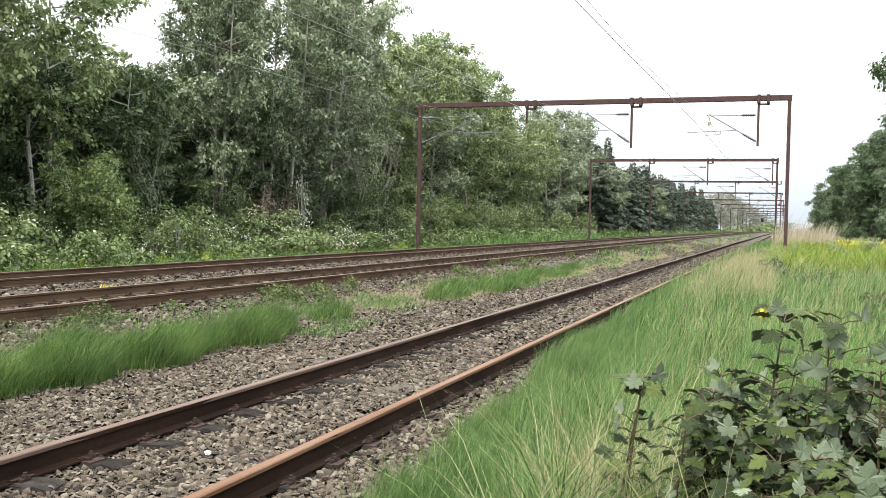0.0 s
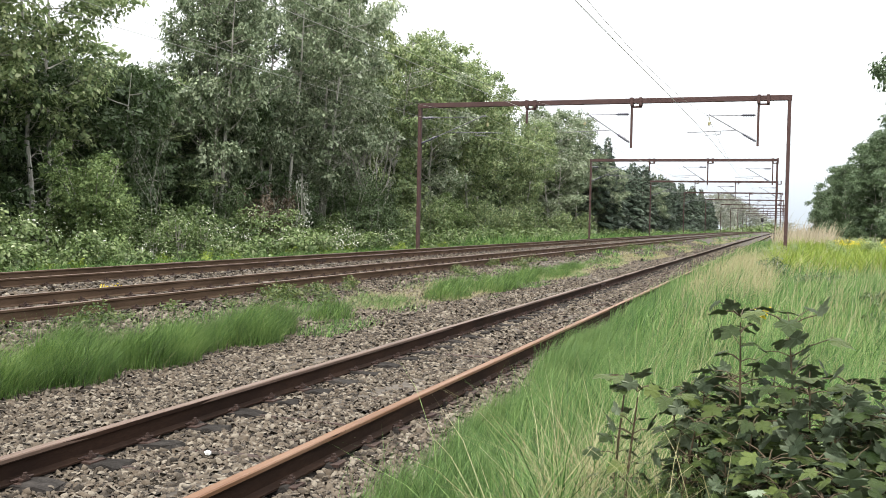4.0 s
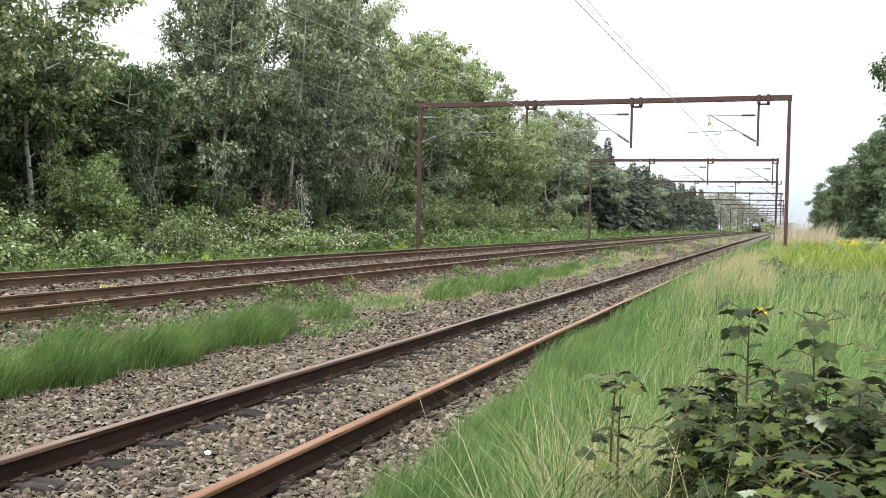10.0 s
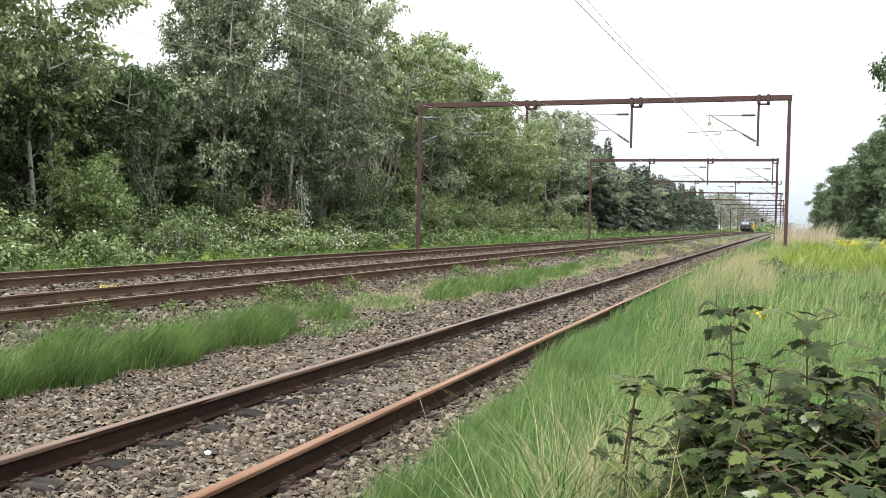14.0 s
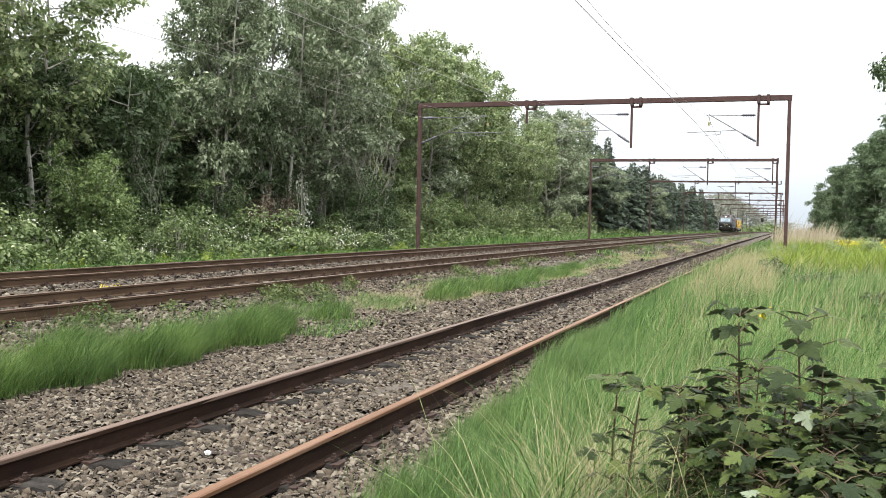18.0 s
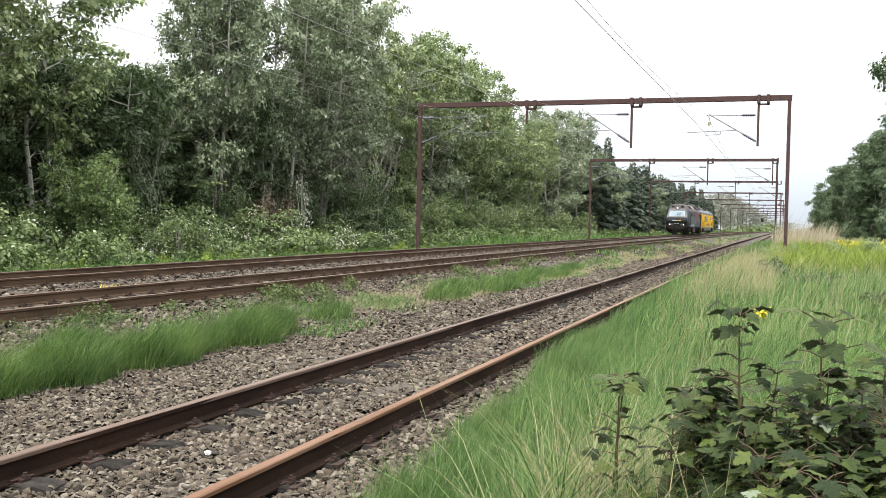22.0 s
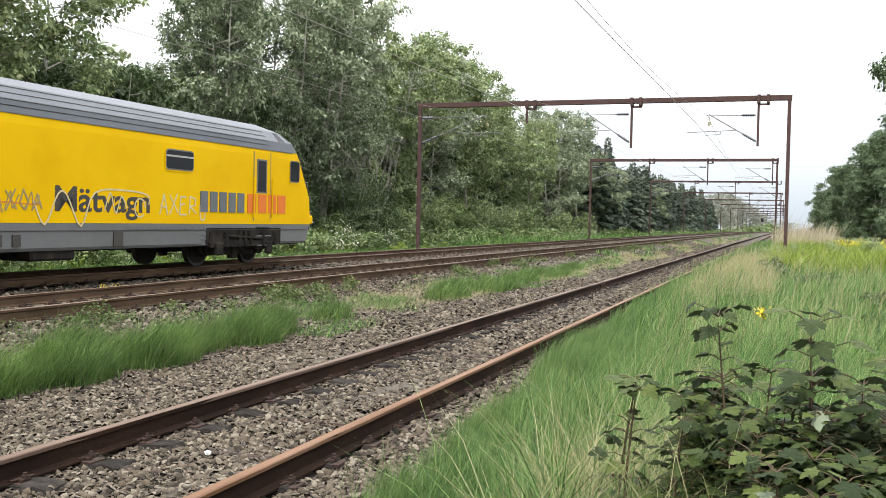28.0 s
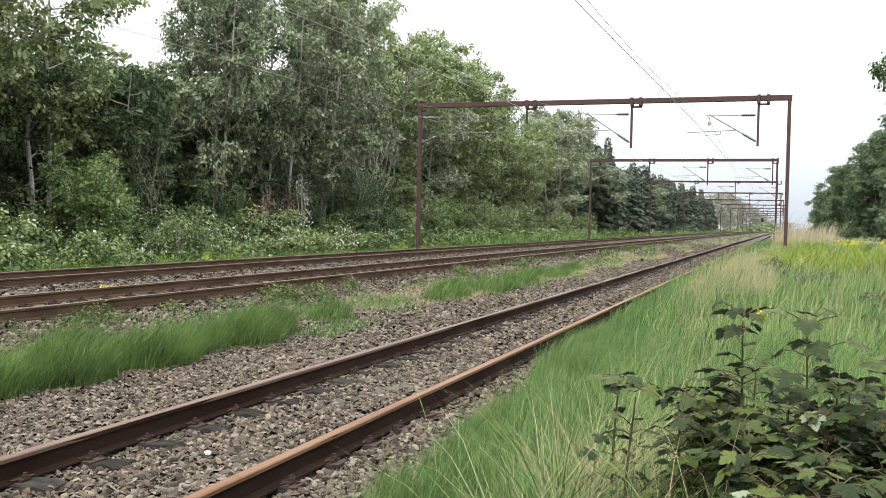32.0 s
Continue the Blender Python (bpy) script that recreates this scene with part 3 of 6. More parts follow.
def bogie(parent, y, axles, r, label, deep=0.0):
    bm = bmesh.new()
    a0, a1 = min(axles) - 0.65, max(axles) + 0.65
    for s in (-1, 1):
        x0, x1 = sorted((s * 0.95, s * 1.12))
        prism(bm, [(a0, r + 0.12), (a0 + 0.5, r + 0.02 - deep), (a1 - 0.5, r + 0.02 - deep), (a1, r + 0.12), (a1, r + 0.28), (a1 - 0.4, r + 0.36), (a0 + 0.4, r + 0.36), (a0, r + 0.28)], x0, x1)
        for a in axles:
            box(bm, (min(s * 0.98, s * 1.2), a - 0.16, r - 0.15), (max(s * 0.98, s * 1.2), a + 0.16, r + 0.16), 0.03)
            for d in (-0.33, 0.33):
                tube(bm, (s * 1.1, a + d, r - 0.05), (s * 1.1, a + d, r + 0.35), 0.085, seg=10)
        for k in range(len(axles) - 1):
            m = (axles[k] + axles[k + 1]) / 2
            tube(bm, (s * 1.17, m - 0.3, r + 0.3), (s * 1.17, m + 0.35, r - 0.1), 0.05, seg=8)
            box(bm, (min(s * 1.0, s * 1.16), m - 0.12, 0.18), (max(s * 1.0, s * 1.16), m + 0.12, r + 0.05), 0.02)
    box(bm, (-0.9, y - 0.5, r - 0.05), (0.9, y + 0.5, r + 0.3))
    b = part("bogie", bm, "black", parent, label)
    for a in axles:
        wheelset(b, a, r)
    return b


def bar(name, parent, x, y0, y1, z0, z1, material, label="", depth=0.012):
    """A thin plate on the train's side."""
    bm = bmesh.new()
    box(bm, (x - depth, min(y0, y1), z0), (x + depth, max(y0, y1), z1))
    return part(name, bm, material, parent, label)


def stroke(bm, pts, w, x, depth=0.006):
    """A painted line of width w on the side at x, through (y, z) points."""
    for i, ((y0, z0), (y1, z1)) in enumerate(zip(pts, pts[1:])):
        d = Vector((0, y1 - y0, z1 - z0))
        if d.length < 1e-5:
            continue
        n = Vector((0, -d.z, d.y)).normalized() * w / 2
        e = d.normalized() * w * 0.3
        a, b = Vector((x, y0, z0)) - e, Vector((x, y1, z1)) + e
        vs = [bm.verts.new(q + Vector((o, 0, 0))) for o in (0, depth + 0.0012 * (i % 3)) for q in (a - n, b - n, b + n, a + n)]
        bm.faces.new(vs[4:8])
        for k in range(4):
            bm.faces.new((vs[k], vs[(k + 1) % 4], vs[4 + (k + 1) % 4], vs[4 + k]))


def locomotive():
    t = tagged(new("diesel_locomotive"), "dark grey diesel locomotive with lit headlights and faint graffiti", "locomotive")
    L = 19.3
    rows = [(1.13, 1.36, 0.16, 1.50, 0.70), (1.60, 1.38, 0.05, 1.52, 0.62), (1.95, 1.38, 0.0, 1.52, 0.58), (2.35, 1.35, 0.06, 1.52, 0.68), (3.22, 1.16, 0.60, 1.49, 1.25), (3.50, 1.07, 0.78, 1.42, 1.50)]
    roof = [(3.50, 1.07, 0.78, 1.42, 1.50), (4.0, 0.82, 1.08, 0.93, 1.85), (4.13, 0.62, 1.32, 0.66, 2.05), (4.15, 0.4, 1.6, 0.4, 2.3)]
    for name, rr, mat, lab in (("body", rows, "loco", ""), ("roof", roof, "locoroof", "dirty grey sloping roof")):
        bm = bmesh.new()
        loft(bm, [plan_loop(z, (a, b, c, d), (a, L - b, c, L - d)) for z, a, b, c, d in rr])
        bmesh.ops.bevel(bm, geom=[e for e in bm.edges if e.is_manifold and e.calc_face_angle(0) > 0.35], offset=0.035, segments=2, affect="EDGES")
        part(name, bm, mat, t, lab)
    bm = bmesh.new()
    loft(bm, [plan_loop(z, (a + 0.012, b - 0.012, c + 0.012, d), (a + 0.012, L - b + 0.012, c + 0.012, L - d)) for z, a, b, c, d in ((1.14, 1.36, 0.155, 1.50, 0.70), (1.60, 1.38, 0.05, 1.52, 0.62), (1.78, 1.38, 0.025, 1.52, 0.60))])
    part("nose_band", bm, "locodark", t, "black band round the lower nose")
    # windscreens, lamps, plates at both ends
    for end in (0, 1):
        def fy(y):
            return y if end == 0 else L - y

        bm = bmesh.new()
        q = [(-1.03, 0.25, 2.52), (1.03, 0.25, 2.52), (0.98, 0.575, 3.22), (-0.98, 0.575, 3.22)]
        qs = [(x, fy(y - 0.11), z) for x, y, z in q]
        qb = [(x, fy(y + 0.05), z) for x, y, z in q]
        loft(bm, [qb, qs])
        part("windscreen", bm, "screen", t, "windscreen with the sky's pale reflection put into its colour")
        for s in (-1, 1):
            bm = bmesh.new()
            tube(bm, (s * 0.15, fy(0.10), 2.45), (s * 0.15 + 0.32, fy(0.22), 2.95), 0.013, seg=6)
            tube(bm, (s * 0.15 + 0.16, fy(0.16), 2.62), (s * 0.15 + 0.40, fy(0.29), 3.08), 0.018, seg=6)
            part("wiper", bm, "black", t)
            for name, x, r, mat in (("headlight", 0.90, 0.062, "lamp" if end == 0 else "paleplate"), ("tail_light", 0.62, 0.085, "glass")):
                bm = bmesh.new()
                tube(bm, (s * x, fy(0.0), 1.40), (s * x, fy(0.14), 1.40), r + 0.05, seg=20)
                rim = part("lamp_rim", bm, "silver" if name == "tail_light" else "black", t)
                bm = bmesh.new()
                tube(bm, (s * x, fy(-0.02), 1.40), (s * x, fy(0.12), 1.40), r, seg=20)
                part(name, bm, mat, rim)
            bm = bmesh.new()
            tube(bm, (s * 0.87, fy(-0.42), 1.02), (s * 0.87, fy(0.25), 1.02), 0.10, seg=12)
            tube(bm, (s * 0.87, fy(-0.48), 1.02), (s * 0.87, fy(-0.42), 1.02), 0.24, seg=20)
            part("buffer", bm, "black", t)
            bm = bmesh.new()
            box(bm, (min(s * 0.45, s * 0.75), min(fy(0.82), fy(1.06)), 3.72), (max(s * 0.45, s * 0.75), max(fy(0.82), fy(1.06)), 3.9))
            part("roof_window", bm, "glass", t)
            bm = bmesh.new()
            for z in (0.35, 0.65, 0.95):
                box(bm, (min(s * 1.3, s * 1.5), min(fy(0.7), fy(1.1)), z), (max(s * 1.3, s * 1.5), max(fy(0.7), fy(1.1)), z + 0.03))
            tube(bm, (s * 1.5, fy(0.68), 0.35), (s * 1.5, fy(0.68), 1.3), 0.02, seg=6)
            tube(bm, (s * 1.5, fy(1.12), 0.35), (s * 1.5, fy(1.12), 1.3), 0.02, seg=6)
            part("steps", bm, "black", t)
        bm = bmesh.new()
        tube(bm, (0, fy(0.62), 3.62), (0, fy(0.95), 3.62), 0.13, seg=20)
        rim = part("lamp_rim", bm, "black", t)
        bm = bmesh.new()
        tube(bm, (0, fy(0.59), 3.62), (0, fy(0.9), 3.62), 0.085, seg=20)
        part("top_headlight", bm, "lamp" if end == 0 else "paleplate", rim)
        for y0, y1, z0, z1, x0, x1, mat, nm in ((0.0, 0.1, 1.46, 1.54, -0.28, 0.28, "paleplate", "number_plate"), (0.08, 0.2, 1.87, 1.99, -0.58, 0.22, "paleplate", "name_bar"), (0.08, 0.2, 1.87, 1.99, 0.24, 0.58, "yellow", "name_bar")):
            bm = bmesh.new()
            ya, yb = fy(y0 - 0.035), fy(y1)
            if nm == "number_plate":
                for k in range(4):
                    box(bm, (x0 + k * 0.145, min(ya, yb), z0 + 0.0), (x0 + k * 0.145 + 0.08, max(ya, yb), z1 + 0.02))
            else:
                n = max(2, round((x1 - x0) / 0.13))
                for k in range(n):
                    w = (x1 - x0) / n
                    box(bm, (x0 + k * w, min(ya, yb) - (0.05 if end == 0 else 0), z0), (x0 + (k + 0.75) * w, max(ya, yb), z1))
            part(nm, bm, mat, t)
        bm = bmesh.new()
        loft(bm, [[(x, fy(y), z) for x, y in o] for z, o in ((0.28, ((-1.15, 0.5), (-0.6, 0.2), (0.6, 0.2), (1.15, 0.5), (1.1, 0.75), (-1.1, 0.75))), (0.75, ((-1.38, 0.3), (-0.7, 0.0), (0.7, 0.0), (1.38, 0.3), (1.34, 0.7), (-1.34, 0.7))), (1.13, ((-1.46, 0.12), (-0.8, -0.06), (0.8, -0.06), (1.46, 0.12), (1.36, 0.7), (-1.36, 0.7))))])
        part("snow_plough", bm, "black", t, "dark rounded front apron")
        bm = bmesh.new()
        box(bm, (-0.13, min(fy(-0.35), fy(0.3)), 0.92), (0.13, max(fy(-0.35), fy(0.3)), 1.16), 0.02)
        tube(bm, (0.05, fy(-0.33), 1.0), (0.05, fy(-0.28), 0.5), 0.04, seg=6)
        part("coupling", bm, "black", t)
        bm = bmesh.new()
        box(bm, (-1.38, min(fy(-0.08), fy(0.75)), 1.08), (1.38, max(fy(-0.08), fy(0.75)), 1.24), 0.03)
        part("buffer_beam", bm, "black", t)
    for s in (-1, 1):
        for y0, y1, nm in ((1.55, 2.15, "cab_door"), (L - 2.15, L - 1.55, "cab_door")):
            d = bar(nm, t, s * 1.52, y0, y1, 1.2, 3.2, "loco")
            bar("door_window", d, s * 1.53, y0 + 0.12, y1 - 0.12, 2.35, 3.05, "glass")
            for yy in (y0 - 0.1, y1 + 0.1):
                bm = bmesh.new()
                tube(bm, (s * 1.58, yy, 1.25), (s * 1.58, yy, 2.9), 0.022, seg=6)
                part("handrail", bm, "black", d)
        for y0, y1 in ((3.9, 4.4), (5.5, 6.1), (8.3, 8.8), (15.6, 16.0)):
            w = bar("side_window", t, s * 1.52, y0, y1, 2.5, 3.0, "black")
            bar("pane", w, s * 1.527, y0 + 0.06, y1 - 0.06, 2.56, 2.94, "glass")
        bar("sill", t, s * 1.51, 0.9, L - 0.9, 1.06, 1.20, "locoroof", "grey lower sill")
        # roof side panels with louvres
        for y0, y1, mat in ((2.6, 6.0, "black"), (6.3, 9.2, "rosepanel"), (11.2, 15.2, "black")):
            bm = bmesh.new()
            n = 4
            for k in range(n):
                ya, yb = y0 + (y1 - y0) * k / n + 0.05, y0 + (y1 - y0) * (k + 1) / n - 0.05
                loft(bm, [[(s * (1.40 + o), ya, 3.56), (s * (1.40 + o), yb, 3.56), (s * (1.0 + o), yb, 3.97), (s * (1.0 + o), ya, 3.97)] for o in (-0.03, 0.03)])
            part("louvre_panel", bm, mat, t)
        bm = bmesh.new()
        prism(bm, [(10.9, 3.95), (15.4, 3.95), (15.0, 4.33), (11.5, 4.33)], min(s * 0.45, s * 1.05), max(s * 0.45, s * 1.05))
        part("cooling_hood", bm, "locoroof", t)
        bm = bmesh.new()
        box(bm, (min(s * 1.02, s * 1.4), 8.2, 0.35), (max(s * 1.02, s * 1.4), 10.9, 1.08), 0.08)
        part("fuel_tank", bm, "locoroof", t, "grey dirty fuel tank")
        for k, (y0, y1, z0) in enumerate(((1.5, 2.1, 0.5), (3.4, 4.0, 0.62), (5.2, 5.8, 0.55), (7.1, 8.0, 0.42), (11.1, 12.0, 0.42), (13.4, 14.2, 0.6), (15.3, 15.9, 0.55), (17.1, 17.8, 0.5))):
            bm = bmesh.new()
            box(bm, (min(s * 1.12, s * 1.36), y0, z0), (max(s * 1.12, s * 1.36), y1, 1.08), 0.04)
            tube(bm, (s * 1.3, y0 - 0.3, 0.9), (s * 1.3, y1 + 0.35, 0.86), 0.05, seg=8)
            part("underfloor_box", bm, "black", t)
    # paint marks on the side that faces the field
    x = 1.528
    bm = bmesh.new()
    stroke(bm, [(10.3, 3.3), (11.0, 3.2), (12.3, 1.75), (12.7, 1.7), (12.0, 2.5), (11.3, 3.1), (12.6, 2.75), (13.6, 2.6), (14.3, 3.1), (14.6, 2.6), (15.4, 2.7)], 0.42, x)
    part("red_mark", bm, "pink", t, "faded red angular paint mark")
    bm = bmesh.new()
    for pts in ([(3.9, 1.4), (4.3, 2.5), (4.6, 2.6), (4.9, 2.1), (4.6, 1.5), (5.2, 1.45)], [(5.3, 1.3), (5.4, 2.4), (6.0, 2.6), (6.4, 2.2), (6.0, 1.9), (6.5, 1.5), (5.8, 1.3)], [(7.0, 2.0), (7.1, 1.4), (7.6, 1.35), (7.8, 1.9), (8.0, 1.3)], [(3.5, 1.25), (8.2, 1.25)]):
        stroke(bm, pts, 0.17, x)
    part("graffiti", bm, "bluish", t, "pale blue spray-painted scribble")
    bm = bmesh.new()
    for k in range(9):
        a = 3.7 + 0.5 * k
        stroke(bm, [(a, 1.3 + 0.15 * (k % 2)), (a + 0.12, 2.1 + 0.3 * math.sin(1.7 * k)), (a + 0.3, 1.4 + 0.2 * (k % 3))], 0.12 + 0.05 * (k % 2), x + 0.008)
    part("graffiti", bm, "lettergrey", t, "grey-white filling of the sprayed letters")
    bm = bmesh.new()
    for k in range(5):
        stroke(bm, [(2.75 + k * 0.14, 2.2), (2.85 + k * 0.14, 2.2)], 0.16, x)
    for k in range(4):
        stroke(bm, [(9.4 + k * 0.2, 1.75), (9.55 + k * 0.2, 1.75)], 0.12, x)
        stroke(bm, [(9.4 + k * 0.2, 1.6), (9.55 + k * 0.2, 1.6)], 0.08, x)
    part("lettering_bar", bm, "paleplate", t)
    bm = bmesh.new()
    box(bm, (-0.9, 0.9, 0.85), (0.9, L - 0.9, 1.12))
    part("frame", bm, "black", t)
    bogie(t, 4.6, (2.75, 4.6, 6.45), 0.53, "three-axle black bogie")
    bogie(t, L - 4.6, (L - 6.45, L - 4.6, L - 2.75), 0.53, "three-axle black bogie")
    return t


def rounded(y0, y1, z0, z1, r):
    """Outline of a window with rounded corners, as (y, z)."""
    out = []
    for cy, cz, a0 in ((y1 - r, z1 - r, 0), (y0 + r, z1 - r, 90), (y0 + r, z0 + r, 180), (y1 - r, z0 + r, 270)):
        out += [(cy + r * math.cos(radians(a0 + k * 30)), cz + r * math.sin(radians(a0 + k * 30))) for k in range(4)]
    return out


def coach_window(parent, y0, y1, z0, z1, split=False):
    x = 1.425
    bm = bmesh.new()
    prism(bm, rounded(y0 - 0.05, y1 + 0.05, z0 - 0.05, z1 + 0.05, 0.11), x - 0.03, x + 0.014)
    w = part("window", bm, "yellow", parent)
    bm = bmesh.new()
    prism(bm, rounded(y0 - 0.018, y1 + 0.018, z0 - 0.018, z1 + 0.018, 0.09), x - 0.01, x + 0.02)
    part("window_frame", bm, "coachgrey", w, "thin grey window frame")
    bm = bmesh.new()
    prism(bm, rounded(y0 + 0.012, y1 - 0.012, z0 + 0.012, z1 - 0.012, 0.075), x, x + 0.026)
    part("pane", bm, "glass", w, "dark tinted pane")
    if split:
        bm = bmesh.new()
        box(bm, (x, y0, z1 - (z1 - z0) * 0.36), (x + 0.034, y1, z1 - (z1 - z0) * 0.36 + 0.04))
        part("glazing_bar", bm, "paleplate", w)
    return w


def letters(parent, text, y0, z0, height, width, material, label):
    c = bpy.data.curves.new("lettering", "FONT")
    c.body, c.size, c.extrude, c.offset = text, 1.0, 0.004, 0.018
    ob = new("lettering_source", c)
    bpy.context.view_layer.update()
    me = bpy.data.meshes.new_from_object(ob)
    bpy.data.objects.remove(ob)
    co = np.array([v.co for v in me.vertices])
    lo, hi = co.min(0), co.max(0)
    sx, sz = width / (hi[0] - lo[0]), height / (hi[1] - lo[1])
    for v in me.vertices:
        v.co = Vector((1.428 + v.co.z, y0 + (v.co.x - lo[0]) * sx, z0 + (v.co.y - lo[1]) * sz))
    return mesh_ob("lettering", me, material, parent, label)


def coach():
    t = tagged(new("measuring_coach"), "yellow railway measuring coach with silver roof and sprayed graffiti", "railway coach")
    L = 24.15
    def level(z, hw, hend, rear_y, rear_hw):
        return plan_loop(z, (hend, 0.0, hw, 0.08), (rear_hw, rear_y, hw, rear_y - 0.22))
    skirt = [level(0.54, 1.36, 1.3, L - 0.3, 1.2), level(0.60, 1.40, 1.34, L - 0.2, 1.22), level(1.08, 1.42, 1.36, L - 0.04, 1.28)]
    body = [level(1.08, 1.425, 1.36, L, 1.28), level(1.85, 1.425, 1.36, L - 0.08, 1.28), level(2.9, 1.42, 1.36, L - 0.70, 1.24), level(3.10, 1.40, 1.34, L - 0.83, 1.2)]
    roof = [level(3.10, 1.405, 1.34, L - 0.83, 1.2), level(3.35, 1.36, 1.28, L - 1.05, 1.1), level(3.62, 1.16, 1.08, L - 1.5, 0.92), level(3.80, 0.80, 0.74, L - 2.1, 0.6), level(3.88, 0.35, 0.3, L - 2.6, 0.25)]
    for name, rr, mat, lab in (("skirt", skirt, "coachgrey", "grey painted side skirt"), ("body", body, "yellow", ""), ("roof", roof, "silver", "silver ribbed roof")):
        bm = bmesh.new()
        loft(bm, rr)
        part(name, bm, mat, t, lab)
    # roof ribs
    for z, hw in ((3.22, 1.390), (3.33, 1.368), (3.46, 1.284), (3.58, 1.195)):
        bm = bmesh.new()
        for s in (-1, 1):
            tube(bm, (s * hw, 3.4, z), (s * hw, L - 2.6, z), 0.0075, seg=5)
        part("roof_rib", bm, "ink", t)
    bar("lower_panel", t, 1.419, 0.05, 1.05, 1.085, 1.32, "coachgrey", "grey painted corner panel")
    plate = bar("notice_plate", t, 1.428, 0.12, 0.72, 1.42, 1.72, "notice", "pale yellow notice plate", 0.006)
    for k in range(5):
        bar("notice_line", plate, 1.436, 0.16, 0.66, 1.45 + 0.05 * k, 1.462 + 0.05 * k, "sprayg", "", 0.003)
    bar("gutter", t, 1.41, 0.1, L - 1.3, 3.075, 3.10, "coachgrey")
    # front gangway end
    bm = bmesh.new()
    box(bm, (-1.36, -0.25, 0.95), (1.36, 0.02, 3.15), 0.05)
    part("end_panel", bm, "coachgrey", t)
    bm = bmesh.new()
    box(bm, (-0.6, -0.42, 1.1), (0.6, -0.2, 3.1), 0.06)
    part("gangway", bm, "black", t)
    for s in (-1, 1):
        for y0, y1 in ((-0.55, 0.1), (L - 0.2, L + 0.35)):
            bm = bmesh.new()
            tube(bm, (s * 0.87, y0, 1.02), (s * 0.87, y1, 1.02), 0.09, seg=12)
            yb = y0 if y0 < 1 else y1
            tube(bm, (s * 0.87, yb - 0.03, 1.02), (s * 0.87, yb + 0.03, 1.02), 0.23, seg=18)
            part("buffer", bm, "black", t)
    w = coach_window(t, 0.06, 1.0, 2.26, 2.98)
    bar("screen_panel", w, 1.449, 0.1, 0.97, 2.3, 2.95, "lettergrey", "grey blanked window", 0.006)
    bm = bmesh.new()
    for k in range(4):
        box(bm, (1.30, 0.1, 3.21 + k * 0.045), (1.405 - k * 0.008, 0.95, 3.235 + k * 0.045))
    part("vent", bm, "ink", t)
    # doors
    for y0, y1, wz0, wz1 in ((4.47, 5.24, 2.26, 2.78), (20.76, 21.6, 1.93, 2.78)):
        d = bar("door", t, 1.415, y0, y1, 1.16, 3.0, "yellow", "", 0.02)
        bm = bmesh.new()
        box(bm, (1.40, y0 + 0.12, wz0 - 0.04), (1.446, y0 + 0.66, wz1 + 0.04), 0.022)
        part("window_frame", bm, "lettergrey", d)
        bm = bmesh.new()
        box(bm, (1.41, y0 + 0.17, wz0), (1.452, y0 + 0.61, wz1), 0.02)
        part("door_pane", bm, "glass", d)
        for yy in (y0 - 0.05, y1 + 0.05):
            bm = bmesh.new()
            tube(bm, (1.47, yy, 1.25), (1.47, yy, 2.5 if y0 < 10 else 2.3), 0.02, seg=6)
            part("handrail", bm, "yellow", d)
        for yy in (y0, y1):
            bar("door_gap", d, 1.428, yy - 0.018, yy + 0.018, 1.16, 3.0, "sprayg")
    for y0, y1 in ((6.19, 7.54), (7.98, 9.35), (9.76, 11.18)):
        coach_window(t, y0, y1, 1.95, 2.79, y0 > 7 and y0 < 9)
    coach_window(t, 16.96, 18.0, 2.33, 2.77, True)
    coach_window(t, 22.68, 23.2, 2.28, 2.86)
    bm = bmesh.new()
    loft(bm, [[(1.33 + o, 22.15, 3.36), (1.33 + o, 22.5, 3.36), (1.16 + o, 22.3, 3.60), (1.16 + o, 22.1, 3.60)] for o in (-0.02, 0.025)])
    part("roof_window", bm, "glass", t)
    # rear windscreen
    bm = bmesh.new()
    loft(bm, [[(-1.05, L - 0.24 + o, 2.1), (1.05, L - 0.24 + o, 2.1), (1.0, L - 0.74 + o, 2.95), (-1.0, L - 0.74 + o, 2.95)] for o in (-0.03, 0.05)])
    part("rear_windscreen", bm, "glass", t)
    bm = bmesh.new()
    box(bm, (-1.3, L - 0.25, 1.08), (1.38, L + 0.06, 1.34), 0.04)
    part("end_beam", bm, "yellow", t)
    # lettering
    letters(t, "M\u00e4tvagn", 13.47, 1.15, 0.66, 2.92, "ink", "black word lettering")
    x = 1.427
    for chars, y0, y1, mat in ((5, 18.29, 20.35, "lettergrey"), (4, 20.42, 22.5, "letterorange")):
        bm = bmesh.new()
        w = (y1 - y0) / chars
        for k in range(chars):
            prism(bm, [(y0 + k * w + 0.03, 1.37), (y0 + (k + 1) * w - 0.07, 1.37), (y0 + (k + 1) * w - 0.07, 1.87), (y0 + k * w + 0.03, 1.87)], x - 0.01, x + 0.016)
        part("logo_bar", bm, mat, t, "coloured name reduced to plain strokes")
    # sprayed scribbles, each stroke a line on the side
    def spray(pts, w, mat, label):
        bm = bmesh.new()
        fine = []
        q = [pts[0], *pts, pts[-1]]
        for p0, p1, p2, p3 in zip(q, q[1:], q[2:], q[3:]):
            for k in range(4):
                u = k / 4
                fine.append(tuple(0.5 * (2 * b + (c - a) * u + (2 * a - 5 * b + 4 * c - d) * u * u + (3 * b - a - 3 * c + d) * u ** 3) for a, b, c, d in zip(p0, p1, p2, p3)))
        fine.append(pts[-1])
        stroke(bm, fine, w, x + 0.003, 0.004)
